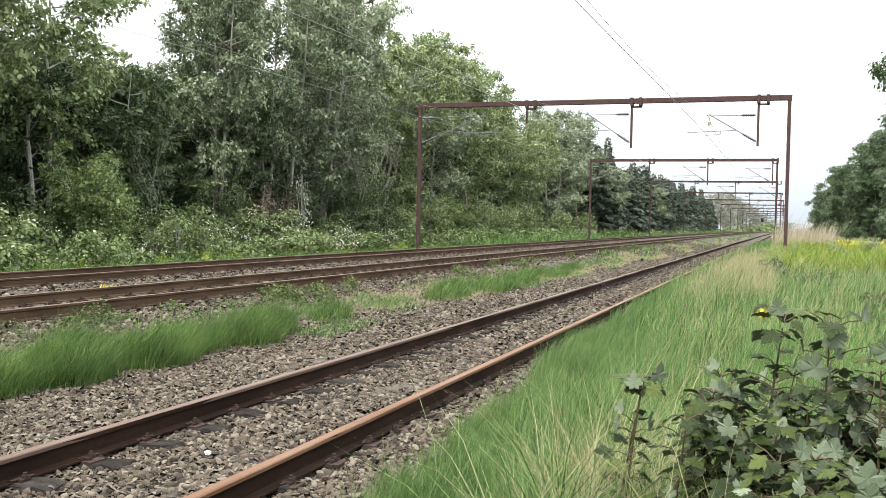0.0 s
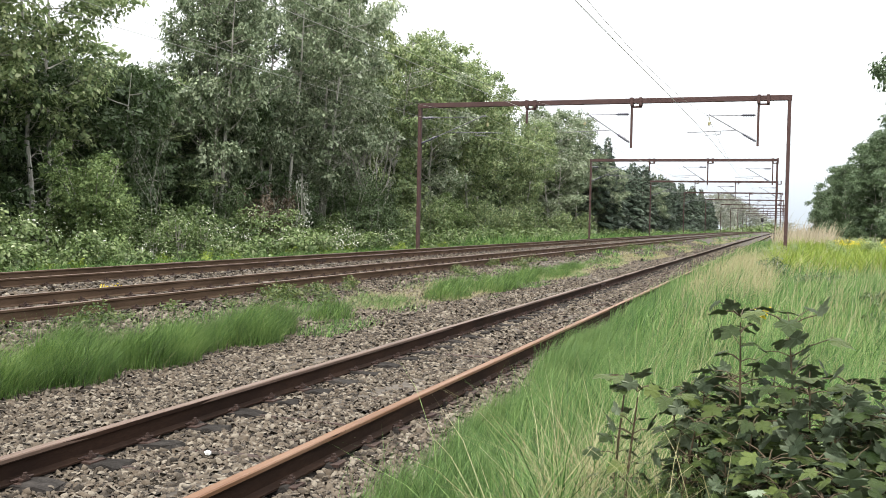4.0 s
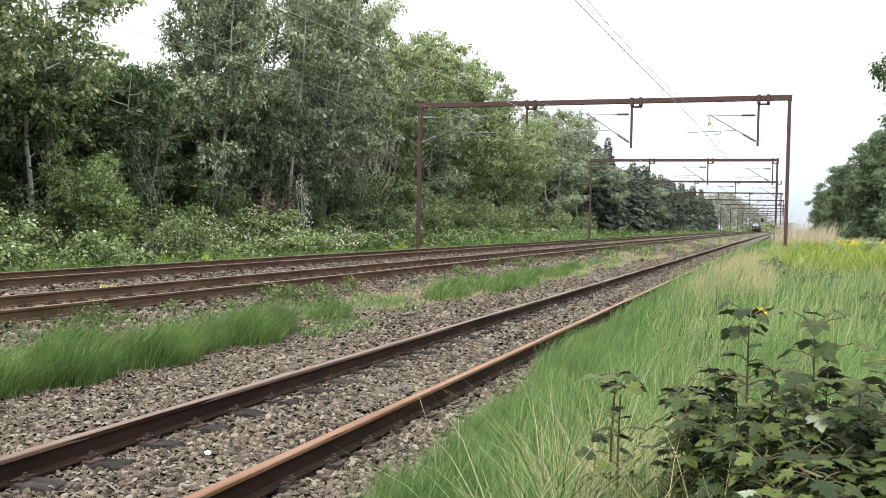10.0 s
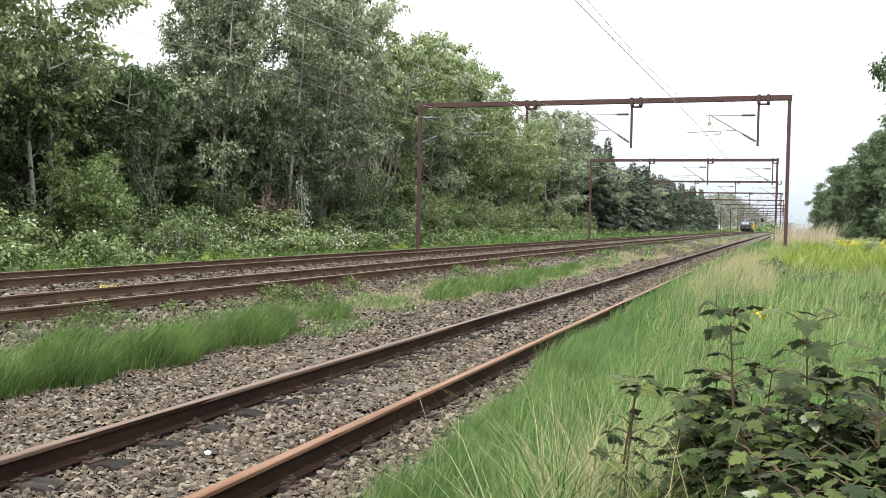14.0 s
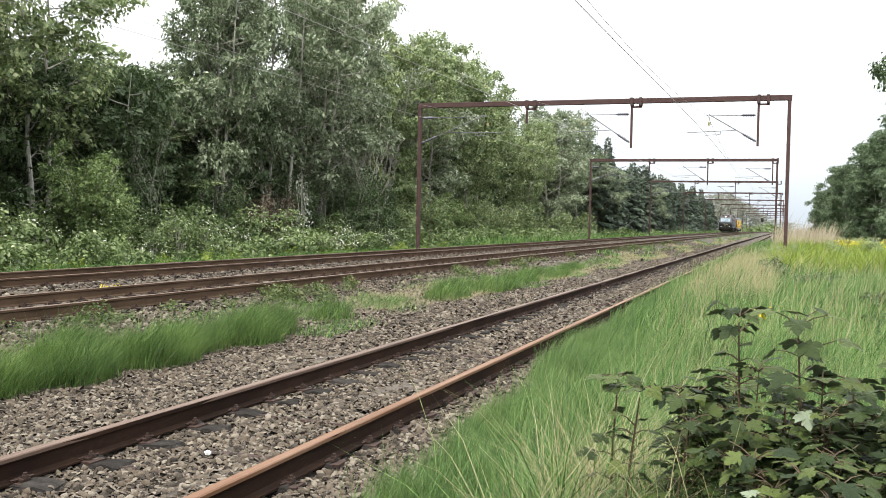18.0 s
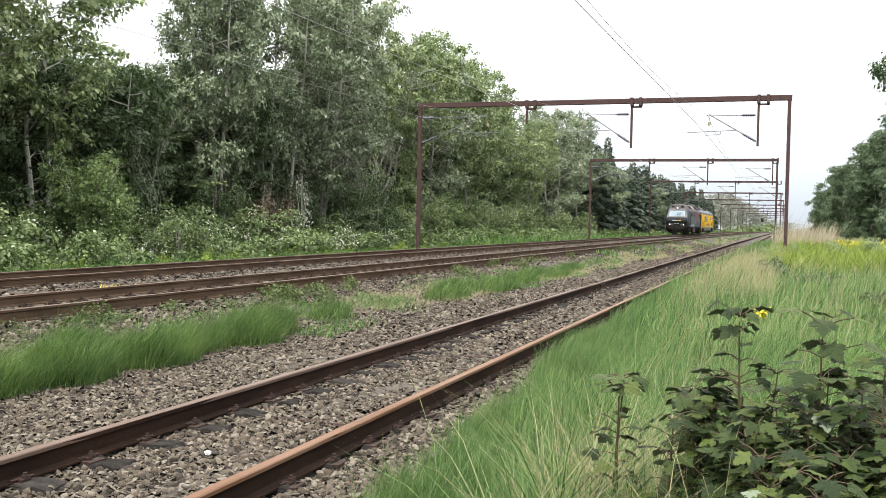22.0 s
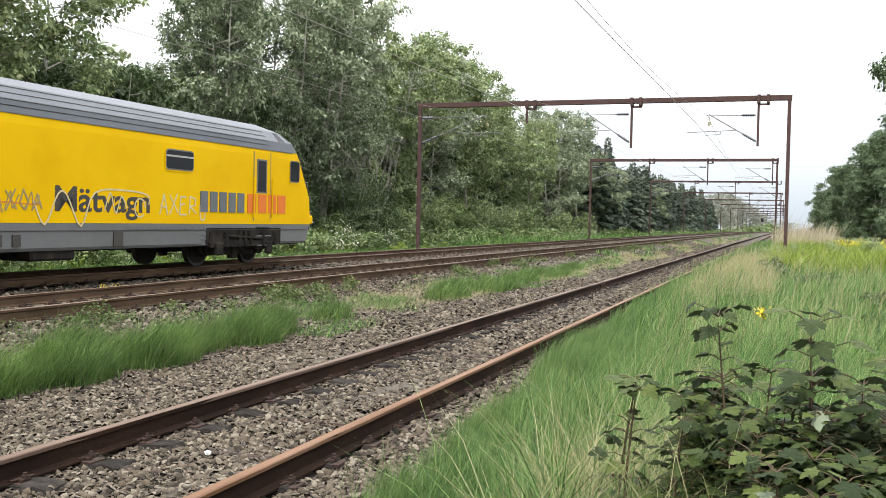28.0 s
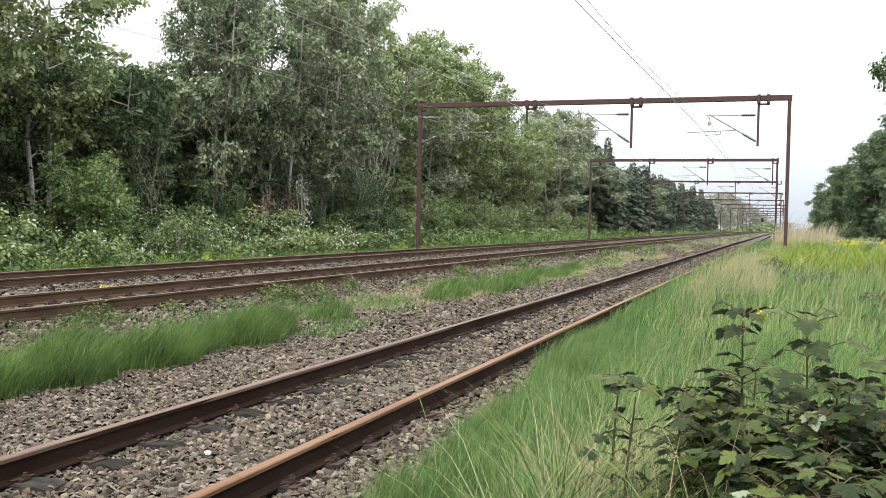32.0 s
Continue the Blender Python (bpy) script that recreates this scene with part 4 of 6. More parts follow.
        part("graffiti_stroke", bm, mat, t, label)

    def zig(y0, y1, z0, z1, n):
        return [(y0 + (y1 - y0) * k / n, (z1 if k % 2 else z0) + 0.07 * math.sin(k * 2.1)) for k in range(n + 1)]

    def ring(y, z, r, h):
        return [(y + r * math.cos(0.45 * k), z + h * math.sin(0.45 * k)) for k in range(13)]

    def tag(y0, z0, h, w, mat, label, shapes):
        """Angular sprayed letters, one stroke mesh each."""
        for k, lines in enumerate(shapes):
            bm = bmesh.new()
            for pts in lines:
                stroke(bm, [(y0 + k * 1.25 * w + u * w, z0 + v * h + 0.04 * math.sin(3.0 * k + 5 * u)) for u, v in pts], 0.036, x + 0.003, 0.004)
            part("graffiti_stroke", bm, mat, t, label)
    A = [[(0, 0), (0.5, 1), (0.95, 0.05)], [(0.15, 0.4), (0.85, 0.4)]]
    X = [[(0, 1), (1, 0)], [(0, 0), (0.9, 1)]]
    E = [[(0.8, 1), (0.1, 0.95), (0, 0), (0.85, 0.05)], [(0.05, 0.5), (0.6, 0.55)]]
    O = [[(0.5, 0), (0.05, 0.4), (0.4, 1), (0.9, 0.6), (0.5, 0)]]
    P = [[(0, 0), (0.1, 1), (0.8, 0.85), (0.75, 0.5), (0.1, 0.45), (0.9, 0)]]
    white, orange, grey = "white spray-painted stroke", "orange spray-painted wave", "grey spray-painted stroke"
    spray([(0.05, 1.25), (0.25, 1.75), (0.55, 1.95), (0.5, 1.55), (0.15, 1.2), (-0.02, 0.95), (0.4, 0.85), (1.1, 0.9)], 0.09, "sprayw", white)
    spray([(0.65, 1.05), (0.75, 1.8), (0.95, 1.35), (1.1, 1.85), (1.25, 1.2), (1.05, 1.0), (1.3, 0.9)], 0.08, "sprayw", white)
    for ph in (1.2, 4.34):
        pts = [(1.05 + 0.09 * k, 1.62 - 0.004 * k + (0.62 - 0.009 * k) * math.sin(0.62 * k + ph)) for k in range(42)]
        spray(pts, 0.022, "sprayr", orange)
    spray([(4.8 + 0.25 * k, 1.44 + 0.10 * math.sin(0.9 * k) * math.exp(-0.06 * k)) for k in range(34)], 0.024, "sprayr", orange)
    spray([(3.6, 1.55), (3.8, 1.65), (3.95, 1.15), (4.3, 1.7), (4.6, 1.2), (4.9, 1.72), (5.1, 1.25), (5.4, 1.62), (5.9, 1.5), (6.5, 1.58), (6.9, 1.42), (7.2, 1.62), (7.4, 1.1), (7.8, 1.6), (8.0, 1.05), (8.3, 1.2)], 0.05, "sprayw", white)
    for pts in ([(1.4, 1.85), (1.12, 1.7), (1.1, 1.55), (1.38, 1.42), (1.4, 1.3), (1.15, 1.22)], ring(1.8, 1.55, 0.17, 0.26), [(2.02, 1.82), (2.68, 1.8)], [(2.36, 1.8), (2.38, 1.26)], [(3.3, 1.75), (3.0, 1.8), (2.82, 1.55), (2.95, 1.28), (3.3, 1.3)]):
        spray(pts, 0.05, "sprayg", grey)
    tag(5.4, 1.16, 0.3, 0.24, "sprayg", grey, [A, X, O, P])
    for k in range(9):
        yy = 8.7 + 0.52 * k
        if k % 3 == 0:
            spray(ring(yy, 1.5, 0.12, 0.16), 0.022, "sprayg", grey)
        else:
            spray([(yy - 0.14, 1.32), (yy, 1.66), (yy + 0.05, 1.35), (yy + 0.2, 1.6)], 0.022, "sprayg", grey)
    spray([(12.9, 1.5), (13.2, 1.05), (13.55, 1.65), (13.8, 1.62), (14.2, 1.02), (14.6, 1.7), (15.6, 1.78), (16.3, 1.7), (16.35, 1.5)], 0.035, "sprayw", white)
    spray(zig(14.9, 15.6, 1.35, 1.65, 4), 0.032, "sprayw", white)
    spray(ring(16.05, 1.42, 0.18, 0.2), 0.032, "sprayw", white)
    tag(16.75, 1.3, 0.42, 0.3, "sprayw", white, [A, X, E, P])
    tag(11.9, 1.3, 0.36, 0.26, "sprayg", grey, [A, X, O, A])
    spray([(18.3, 1.5), (18.35, 1.2), (18.5, 1.2), (18.52, 1.5)], 0.04, "sprayw", white)
    # small stencils
    bm = bmesh.new()
    for k in range(26):
        a = 15.6 + k * 0.24
        stroke(bm, [(a, 0.98), (a + 0.13, 0.98)], 0.05, 1.42)
    for k in range(5):
        stroke(bm, [(18.4 + k % 2 * 0.7, 0.82 - 0.06 * k), (18.8 + k % 2 * 0.7, 0.82 - 0.06 * k)], 0.03, 1.418)
    part("stencil_bar", bm, "lettergrey", t)
    bar("panel_line", t, 1.421, 0.3, L - 0.5, 0.925, 0.935, "ink")
    for y0, y1, z0, z1 in ((6.3, 6.9, 0.66, 0.8), (7.0, 7.6, 0.66, 0.8), (11.0, 11.6, 0.62, 0.86), (15.2, 15.5, 0.6, 0.9), (11.9, 12.15, 0.64, 0.86), (12.4, 12.6, 0.64, 0.86)):
        bar("hatch", t, 1.42, y0, y1, z0, z1, "ink", "", 0.012)
    for y0, y1, mat in ((0.25, 0.7, "yellow"), (20.9, 21.3, "black")):
        bm = bmesh.new()
        for a, c, d, e in ((y0, y1, 0.42, 0.47), (y0, y1, 0.95, 1.0), (y0, y0 + 0.05, 0.42, 1.0), (y1 - 0.05, y1, 0.42, 1.0)):
            box(bm, (1.36, a, d), (1.42, c, e))
        part("step_frame", bm, mat, t)
    bm = bmesh.new()
    for k in range(16):
        a0, a1 = k * math.pi / 8, (k + 1) * math.pi / 8
        tube(bm, (1.40, 1.05 + 0.15 * math.cos(a0), 0.62 + 0.15 * math.sin(a0)), (1.40, 1.05 + 0.15 * math.cos(a1), 0.62 + 0.15 * math.sin(a1)), 0.018, seg=5)
    tube(bm, (1.40, 0.9, 0.62), (1.40, 1.2, 0.62), 0.014, seg=5)
    tube(bm, (1.40, 1.05, 0.47), (1.40, 1.05, 0.77), 0.014, seg=5)
    part("brake_wheel", bm, "yellow", t)
    # roof equipment
    for y0, y1, x0, x1, z1, mat in ((1.7, 2.5, -0.5, 0.4, 4.02, "black"), (2.9, 3.2, -0.6, 0.6, 3.98, "coachgrey"), (3.7, 4.9, -0.55, 0.45, 4.2, "black"), (6.0, 6.4, -0.4, 0.5, 4.05, "ink"), (6.9, 8.2, -0.55, 0.5, 4.24, "lettergrey"), (9.2, 10.5, -0.6, 0.5, 4.18, "lettergrey")):
        bm = bmesh.new()
        box(bm, (x0, y0, 3.78), (x1, y1, z1), 0.05)
        for k in range(3):
            box(bm, (x1 - 0.01, y0 + 0.1 + k * (y1 - y0) / 3.4, 3.9), (x1 + 0.03, y0 + 0.16 + k * (y1 - y0) / 3.4, z1 - 0.04))
        part("roof_box", bm, mat, t)
    for y in (5.4, 8.7, 10.9):
        bm = bmesh.new()
        tube(bm, (0.45, y, 3.75), (0.45, y, 4.16), 0.05, seg=10)
        tube(bm, (0.45, y, 4.0), (0.45, y, 4.06), 0.11, seg=10)
        part("roof_insulator", bm, "paleplate", t, "pale roof insulator")
    bm = bmesh.new()
    tube(bm, (0.95, 0.8, 3.86), (0.95, 12.0, 3.86), 0.022, seg=6)
    for k in range(8):
        tube(bm, (0.95, 0.9 + 1.55 * k, 3.70), (0.95, 0.9 + 1.55 * k, 3.87), 0.02, seg=6)
    part("roof_rail", bm, "ink", t)
    bm = bmesh.new()
    for s in (-0.5, 0.5):
        tube(bm, (s, -0.2, 4.05), (s, 9.6, 4.05), 0.02, seg=6)
        tube(bm, (s, 0.5, 4.12), (s * 0.6, 3.4, 4.24), 0.025, seg=6)
        tube(bm, (s * 0.6, 3.4, 4.24), (s, 1.2, 4.3), 0.02, seg=6)
        for k in range(6):
            tube(bm, (s, 0.3 + k * 1.6, 3.75), (s, 0.3 + k * 1.6, 4.07), 0.035, seg=6)
    tube(bm, (-0.8, 1.2, 4.31), (0.8, 1.2, 4.31), 0.02, seg=6)
    part("pantograph", bm, "black", t, "folded pantograph and rods")
    for s in (-1, 1):
        bm = bmesh.new()
        box(bm, (min(s * 0.5, s * 1.3), 8.0, 0.3), (max(s * 0.5, s * 1.3), 10.2, 0.6), 0.04)
        part("equipment_box", bm, "black", t)
        bm = bmesh.new()
        box(bm, (min(s * 0.5, s * 1.3), 13.0, 0.34), (max(s * 0.5, s * 1.3), 14.2, 0.6), 0.04)
        part("equipment_box", bm, "black", t)
        bm = bmesh.new()
        for z in (0.5, 0.75, 1.0):
            box(bm, (min(s * 1.25, s * 1.48), 20.9, z), (max(s * 1.25, s * 1.48), 21.6, z + 0.03))
        part("door_step", bm, "coachgrey", t)
    bm = bmesh.new()
    box(bm, (-1.1, 0.1, 0.5), (1.1, L - 0.4, 0.62))
    part("underframe", bm, "black", t)
    # flat black plates on the skirt paint the shaded openings round the bogies
    for y0, y1 in ((0.7, 4.4), (18.6, 22.2)):
        bar("bogie_recess", t, 1.415, y0, y1, 0.53, 0.98, "black", "", 0.012)
    for axles in ((1.3, 3.7), (19.1, 21.5)):
        bm = bmesh.new()
        m = sum(axles) / 2
        prism(bm, [(axles[0] - 0.45, 0.62), (m - 0.6, 0.50), (m + 0.6, 0.50), (axles[1] + 0.45, 0.62), (axles[1] + 0.4, 0.76), (m + 0.5, 0.66), (m - 0.5, 0.66), (axles[0] - 0.4, 0.76)], 1.425, 1.47)
        for a in axles:
            box(bm, (1.42, a - 0.17, 0.30), (1.50, a + 0.17, 0.62), 0.03)
            for d in (-0.32, 0.32):
                tube(bm, (1.45, a + d, 0.5), (1.45, a + d, 0.88), 0.075, seg=10)
        for d in (-0.28, 0.0, 0.28):
            tube(bm, (1.45, m + d, 0.55), (1.45, m + d * 0.8, 0.92), 0.07, seg=10)
        tube(bm, (1.48, m - 0.9, 0.78), (1.48, m + 0.9, 0.70), 0.035, seg=8)
        part("bogie_gear", bm, "black", t, "dirty axle boxes and springs")
    bogie(t, 2.5, (1.3, 3.7), 0.46, "two-axle black bogie", 0.2)
    bogie(t, 20.3, (19.1, 21.5), 0.46, "two-axle black bogie", 0.2)
    return t


LOCO, COACH = locomotive(), coach()
COACH_OFFSET = 19.9

# ---- trees ----
LEAF_V = [(0, 0, 0), (0.32, 0.45, 0.08), (0, 1, -0.06), (-0.32, 0.45, 0.08)]
LEAF_F = [(0, 1, 2), (0, 2, 3)]


def facing(rng, normal, along):
    """Turns that lay a leaf's face along normal and its length roughly along the other vector."""
    normal = normal / np.linalg.norm(normal, axis=1)[:, None]
    t = along - normal * (along * normal).sum(1)[:, None]
    t /= np.linalg.norm(t, axis=1)[:, None] + 1e-9
    return np.stack([np.cross(t, normal), t, normal], 2)


def leaf_cloud(name, centres, radii, n, size, rng, tilt=0.55, base=LEAF_V, flat=1.0, shell=0.55, up=0.0, per=9, spray=1.0, droop=0.5):
    """Leaves in sprays over the outer part of many overlapping clumps, turned outwards and up to the light."""
    centres, radii = np.asarray(centres, float), np.asarray(radii, float)
    k = max(1, n // per)
    pick = rng.choice(len(centres), k, p=radii ** 2 / (radii ** 2).sum())
    d = rng.normal(0, 1, (k, 3))
    d /= np.linalg.norm(d, axis=1)[:, None]
    rr = radii[pick] * (shell + (1.15 - shell) * rng.uniform(0, 1, k) ** 0.6)
    # most leaves lie on the sky side of their clump
    d[:, 2] = np.where(rng.uniform(0, 1, k) < up, np.abs(d[:, 2]), d[:, 2]) * flat
    twig = centres[pick] + d * rr[:, None]
    loc = np.repeat(twig, per, 0) + rng.normal(0, 1, (k * per, 3)) * size * spray * np.array([0.95, 0.95, 0.6])
    s = size * np.exp(rng.normal(0, 0.25, k * per))
    face = np.repeat(d * 0.75 + np.array([0, 0, 0.55]) + rng.normal(0, tilt * 0.5, (k, 3)), per, 0) + rng.normal(0, tilt * 0.7, (k * per, 3))
    along = np.repeat(d + rng.normal(0, 0.5, (k, 3)), per, 0) + rng.normal(0, 0.7, (k * per, 3)) - np.array([0, 0, droop])
    return stamp(name, base, LEAF_F, facing(rng, face, along) * s[:, None, None], loc)


def broad_tree(seed, height, spread, base, leafmat, n, size, label, trunks=1, crown_low=0.25, clump=1.0, girth=1.0, shell=0.45, lean=0.06, rise=(0.5, 1.1), limbs=26, low_limbs=0):
    """Slender forked trunks, rising limbs, and a rounded clump of leaves at every twig end."""
    rng = np.random.default_rng(seed)
    t = tagged(new("tree"), label, "tree", "trees along the line")
    bm = bmesh.new()
    centres, radii = [], []
    for k in range(trunks):
        ox, oy = rng.normal(0, 0.5 * (trunks > 1), 2)
        tip = rng.normal(0, lean, 2) + np.array([ox, oy]) * 0.10
        pts = [(ox + tip[0] * z + rng.normal(0, 0.08), oy + tip[1] * z + rng.normal(0, 0.08), z) for z in np.linspace(-0.3, height * 0.95, 9)]
        r0 = (height * 0.0075 + 0.02) * girth
        polytube(bm, pts, list(np.linspace(r0, 0.018, 9)), 7)
        nl = int(limbs / trunks ** 0.6)
        for j in range(nl):
            u = crown_low + (0.985 - crown_low) * (j + rng.uniform(0, 1)) / nl
            i = min(7, int(u * 8))
            p0 = Vector(pts[i]).lerp(Vector(pts[i + 1]), u * 8 - i)
            a = j * 2.4 + rng.uniform(-0.5, 0.5)
            prof = math.sin(math.pi * min(1, max(0.12, (u - crown_low * 0.6) / (1.05 - crown_low * 0.6)))) ** 0.6
            ln = spread * prof * rng.uniform(0.55, 1.1)
            up = ln * rng.uniform(*rise) * (1.15 - u)
            p1 = p0 + Vector((math.cos(a) * ln * 0.5, math.sin(a) * ln * 0.5, up * 0.35))
            p2 = p0 + Vector((math.cos(a) * ln, math.sin(a) * ln, up))
            polytube(bm, [p0, p1, p2], [(0.02 + 0.032 * (1 - u)) * girth, 0.02, 0.008], 5)
            for s in range(4):
                v = rng.uniform(0.4, 1.0)
                q0 = p0.lerp(p1, v * 2) if v < 0.5 else p1.lerp(p2, v * 2 - 1)
                b2 = a + rng.uniform(-1.4, 1.4)
                l2 = (0.35 + 0.28 * ln) * rng.uniform(0.5, 1.1)
                q1 = q0 + Vector((math.cos(b2) * l2, math.sin(b2) * l2, l2 * rng.uniform(-0.2, 0.8)))
                polytube(bm, [q0, q1], [0.014, 0.005], 4)
                centres.append(tuple(q1))
                radii.append(clump * rng.uniform(0.28, 0.72) * (0.55 + 0.12 * spread))
            centres.append(tuple(p2))
            radii.append(clump * rng.uniform(0.35, 0.7) * (0.55 + 0.12 * spread))
        # bare lower limbs below the crown
        for j in range(low_limbs):
            z = crown_low * height * rng.uniform(0.35, 1.0)
            i = min(7, int(z / height * 8))
            a, ln = rng.uniform(0, 6.28), rng.uniform(0.6, 2.0)
            p0 = Vector(pts[i]).lerp(Vector(pts[i + 1]), z / height * 8 - i)
            p1 = p0 + Vector((math.cos(a) * ln, math.sin(a) * ln, ln * rng.uniform(0.1, 0.7)))
            polytube(bm, [p0, p0.lerp(p1, 0.5) + Vector((0, 0, -0.08)), p1], [0.028, 0.018, 0.006], 5)
        centres.append(tuple(pts[-1]))
        radii.append(0.45)
    part("trunk", bm, "bark", t)
    mesh_ob("crown", leaf_cloud("crown", centres, radii, n, size, rng, 0.55, flat=0.7, shell=shell, up=0.6, per=12, spray=0.9), leafmat, t)
    t["top"] = max(c[2] + 0.55 * r for c, r in zip(centres, radii))
    return t


def spruce(seed, height, spread, n, size, label):
    """A pointed conifer: whorls of drooping boughs hung with needle sprays."""
    rng = np.random.default_rng(seed)
    t = tagged(new("conifer"), label, "tree", "conifers along the line")
    bm = bmesh.new()
    polytube(bm, [(0, 0, -0.3), (0.05, 0, height * 0.5), (0, 0.03, height)], [0.16, 0.1, 0.02], 6)
    k = 110
    u = np.linspace(0.04, 0.985, k)
    ang = np.arange(k) * 2.4 + rng.uniform(-0.4, 0.4, k)
    reach = spread * (1.02 - u) ** 0.95 * rng.uniform(0.7, 1.15, k) + 0.12
    for uu, a, ln in zip(u, ang, reach):
        polytube(bm, [Vector((0, 0, uu * height)), Vector((math.cos(a) * ln, math.sin(a) * ln, uu * height - ln * 0.3))], [0.03, 0.008], 4)
    part("trunk", bm, "bark", t)
    br = rng.choice(k, n, p=reach / reach.sum())
    w = 0.1 + 0.95 * np.sqrt(rng.uniform(0, 1, n))
    ln = reach[br] * w
    a = ang[br] + rng.normal(0, 0.16, n) / (0.4 + w)
    loc = np.stack([np.cos(a) * ln, np.sin(a) * ln, u[br] * height - ln * 0.3 - np.abs(rng.normal(0, 0.16, n)) + 0.05], 1)
    out = np.stack([np.cos(a), np.sin(a), np.full(n, 0.0)], 1)
    face = out * 0.55 + np.array([0, 0, 0.75]) + rng.normal(0, 0.3, (n, 3))
    along = out + np.array([0, 0, -0.75]) + rng.normal(0, 0.35, (n, 3))
    s = size * np.exp(rng.normal(0, 0.25, n))
    mesh_ob("crown", stamp("crown", [(0, 0, 0), (0.2, 0.5, -0.05), (0, 1, -0.2), (-0.2, 0.5, -0.05)], LEAF_F, facing(rng, face, along) * s[:, None, None], loc), "needle", t)
    return t


def shrub(seed, height, radius, leafmat, n, size, label, stems=7):
    rng = np.random.default_rng(seed)
    t = tagged(new("shrub"), label, "shrub", "shrubs at the wood's edge")
    centres, radii = [], []
    for k in range(stems):
        a = rng.uniform(0, 2 * math.pi)
        r = radius * rng.uniform(0.2, 0.8)
        top = height * rng.uniform(0.7, 0.95)
        p = [(0, 0, -0.2), (math.cos(a) * r * 0.4, math.sin(a) * r * 0.4, top * 0.5), (math.cos(a) * r, math.sin(a) * r, top)]
        bm = bmesh.new()
        polytube(bm, p, [0.04, 0.025, 0.008], 5)
        part("stem", bm, "bark", t)
        for u in (0.25, 0.45, 0.65, 0.82, 0.97):
            q = Vector(p[0]).lerp(Vector(p[1]), u * 2) if u < 0.5 else Vector(p[1]).lerp(Vector(p[2]), u * 2 - 1)
            sp = radius * (1.1 - u)
            centres.append((q.x + rng.normal(0, sp * 0.45), q.y + rng.normal(0, sp * 0.45), max(0.25, q.z)))
            radii.append(radius * rng.uniform(0.22, 0.4) * (1.25 - 0.6 * u))
    mesh_ob("foliage", leaf_cloud("foliage", centres, radii, n, size, rng, 0.7), leafmat, t)
    return t


def put(source, x, y, turn=0.0, sx=1.0, sz=1.0, label=""):
    m = pose(x, y, ground_z(max(-60, min(60, x)), y), 0, 0, turn) @ Matrix.Diagonal((sx, sx, sz, 1))
    if source.get("placed"):
        c = copy_thing(source, m @ Matrix.Diagonal((*[1 / q for q in source.scale], 1)))
    else:
        c = source
        c.matrix_basis = m
        c["placed"] = 1
    if label:
        c["label"] = label
    return c


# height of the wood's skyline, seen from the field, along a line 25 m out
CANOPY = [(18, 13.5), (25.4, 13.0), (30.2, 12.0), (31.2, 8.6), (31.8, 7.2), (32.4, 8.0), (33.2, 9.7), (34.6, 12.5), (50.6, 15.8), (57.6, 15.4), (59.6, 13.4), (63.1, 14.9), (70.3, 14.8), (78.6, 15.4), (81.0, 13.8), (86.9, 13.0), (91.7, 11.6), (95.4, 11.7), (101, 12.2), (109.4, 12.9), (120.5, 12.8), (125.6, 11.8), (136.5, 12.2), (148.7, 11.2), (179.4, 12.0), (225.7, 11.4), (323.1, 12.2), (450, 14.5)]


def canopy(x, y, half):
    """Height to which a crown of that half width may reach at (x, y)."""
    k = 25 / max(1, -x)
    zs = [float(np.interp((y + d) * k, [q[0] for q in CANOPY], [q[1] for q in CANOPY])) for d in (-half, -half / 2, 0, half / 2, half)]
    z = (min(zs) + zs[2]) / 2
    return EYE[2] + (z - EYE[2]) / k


T = {
    "a": broad_tree(11, 13, 3.4, 0, "leaf", 16500, 0.185, "tall broadleaf tree with fresh green windblown crown", 2, 0.30, 1.15, 1.1, lean=0.04, limbs=30, low_limbs=3),
    "b": broad_tree(12, 13, 2.7, 0, "leafgrey", 20000, 0.178, "tall grey-green tree with slender pale trunks", 3, 0.27, 1.1, 1.2, lean=0.03, limbs=34, low_limbs=3),
    "c": broad_tree(13, 7.5, 2.8, 0, "leafdark", 15000, 0.17, "dense dark green broadleaf tree", 2, 0.06, 1.2),
    "d": broad_tree(14, 13, 3.5, 0, "leaf", 21000, 0.195, "broad green tree at the wood's edge", 1, 0.06, 1.3, limbs=34),
    "e": broad_tree(15, 13, 3.0, 0, "leafgrey", 20000, 0.185, "grey-green tree with an open crown", 2, 0.12, 1.1, lean=0.02, limbs=32),
}
R = {
    # the rear trees' dark leaf colour paints the wood's inner shade
    "d": broad_tree(16, 13, 3.9, 0, "leafdark", 9500, 0.23, "tree deeper in the wood, shade put into its dark leaves", 1, 0.06, 1.3),
    "g": broad_tree(17, 13, 3.7, 0, "leaf", 9500, 0.23, "green tree deeper in the wood", 1, 0.10, 1.3),
    "f": broad_tree(18, 13, 3.6, 0, "leafside", 38000, 0.21, "dark green tree with a crown down to the ground", 2, 0.02, 1.35, limbs=34),
}
rt = random.Random(77)


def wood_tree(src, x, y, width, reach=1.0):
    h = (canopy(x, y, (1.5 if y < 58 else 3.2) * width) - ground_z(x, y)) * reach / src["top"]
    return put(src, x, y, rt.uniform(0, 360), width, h)


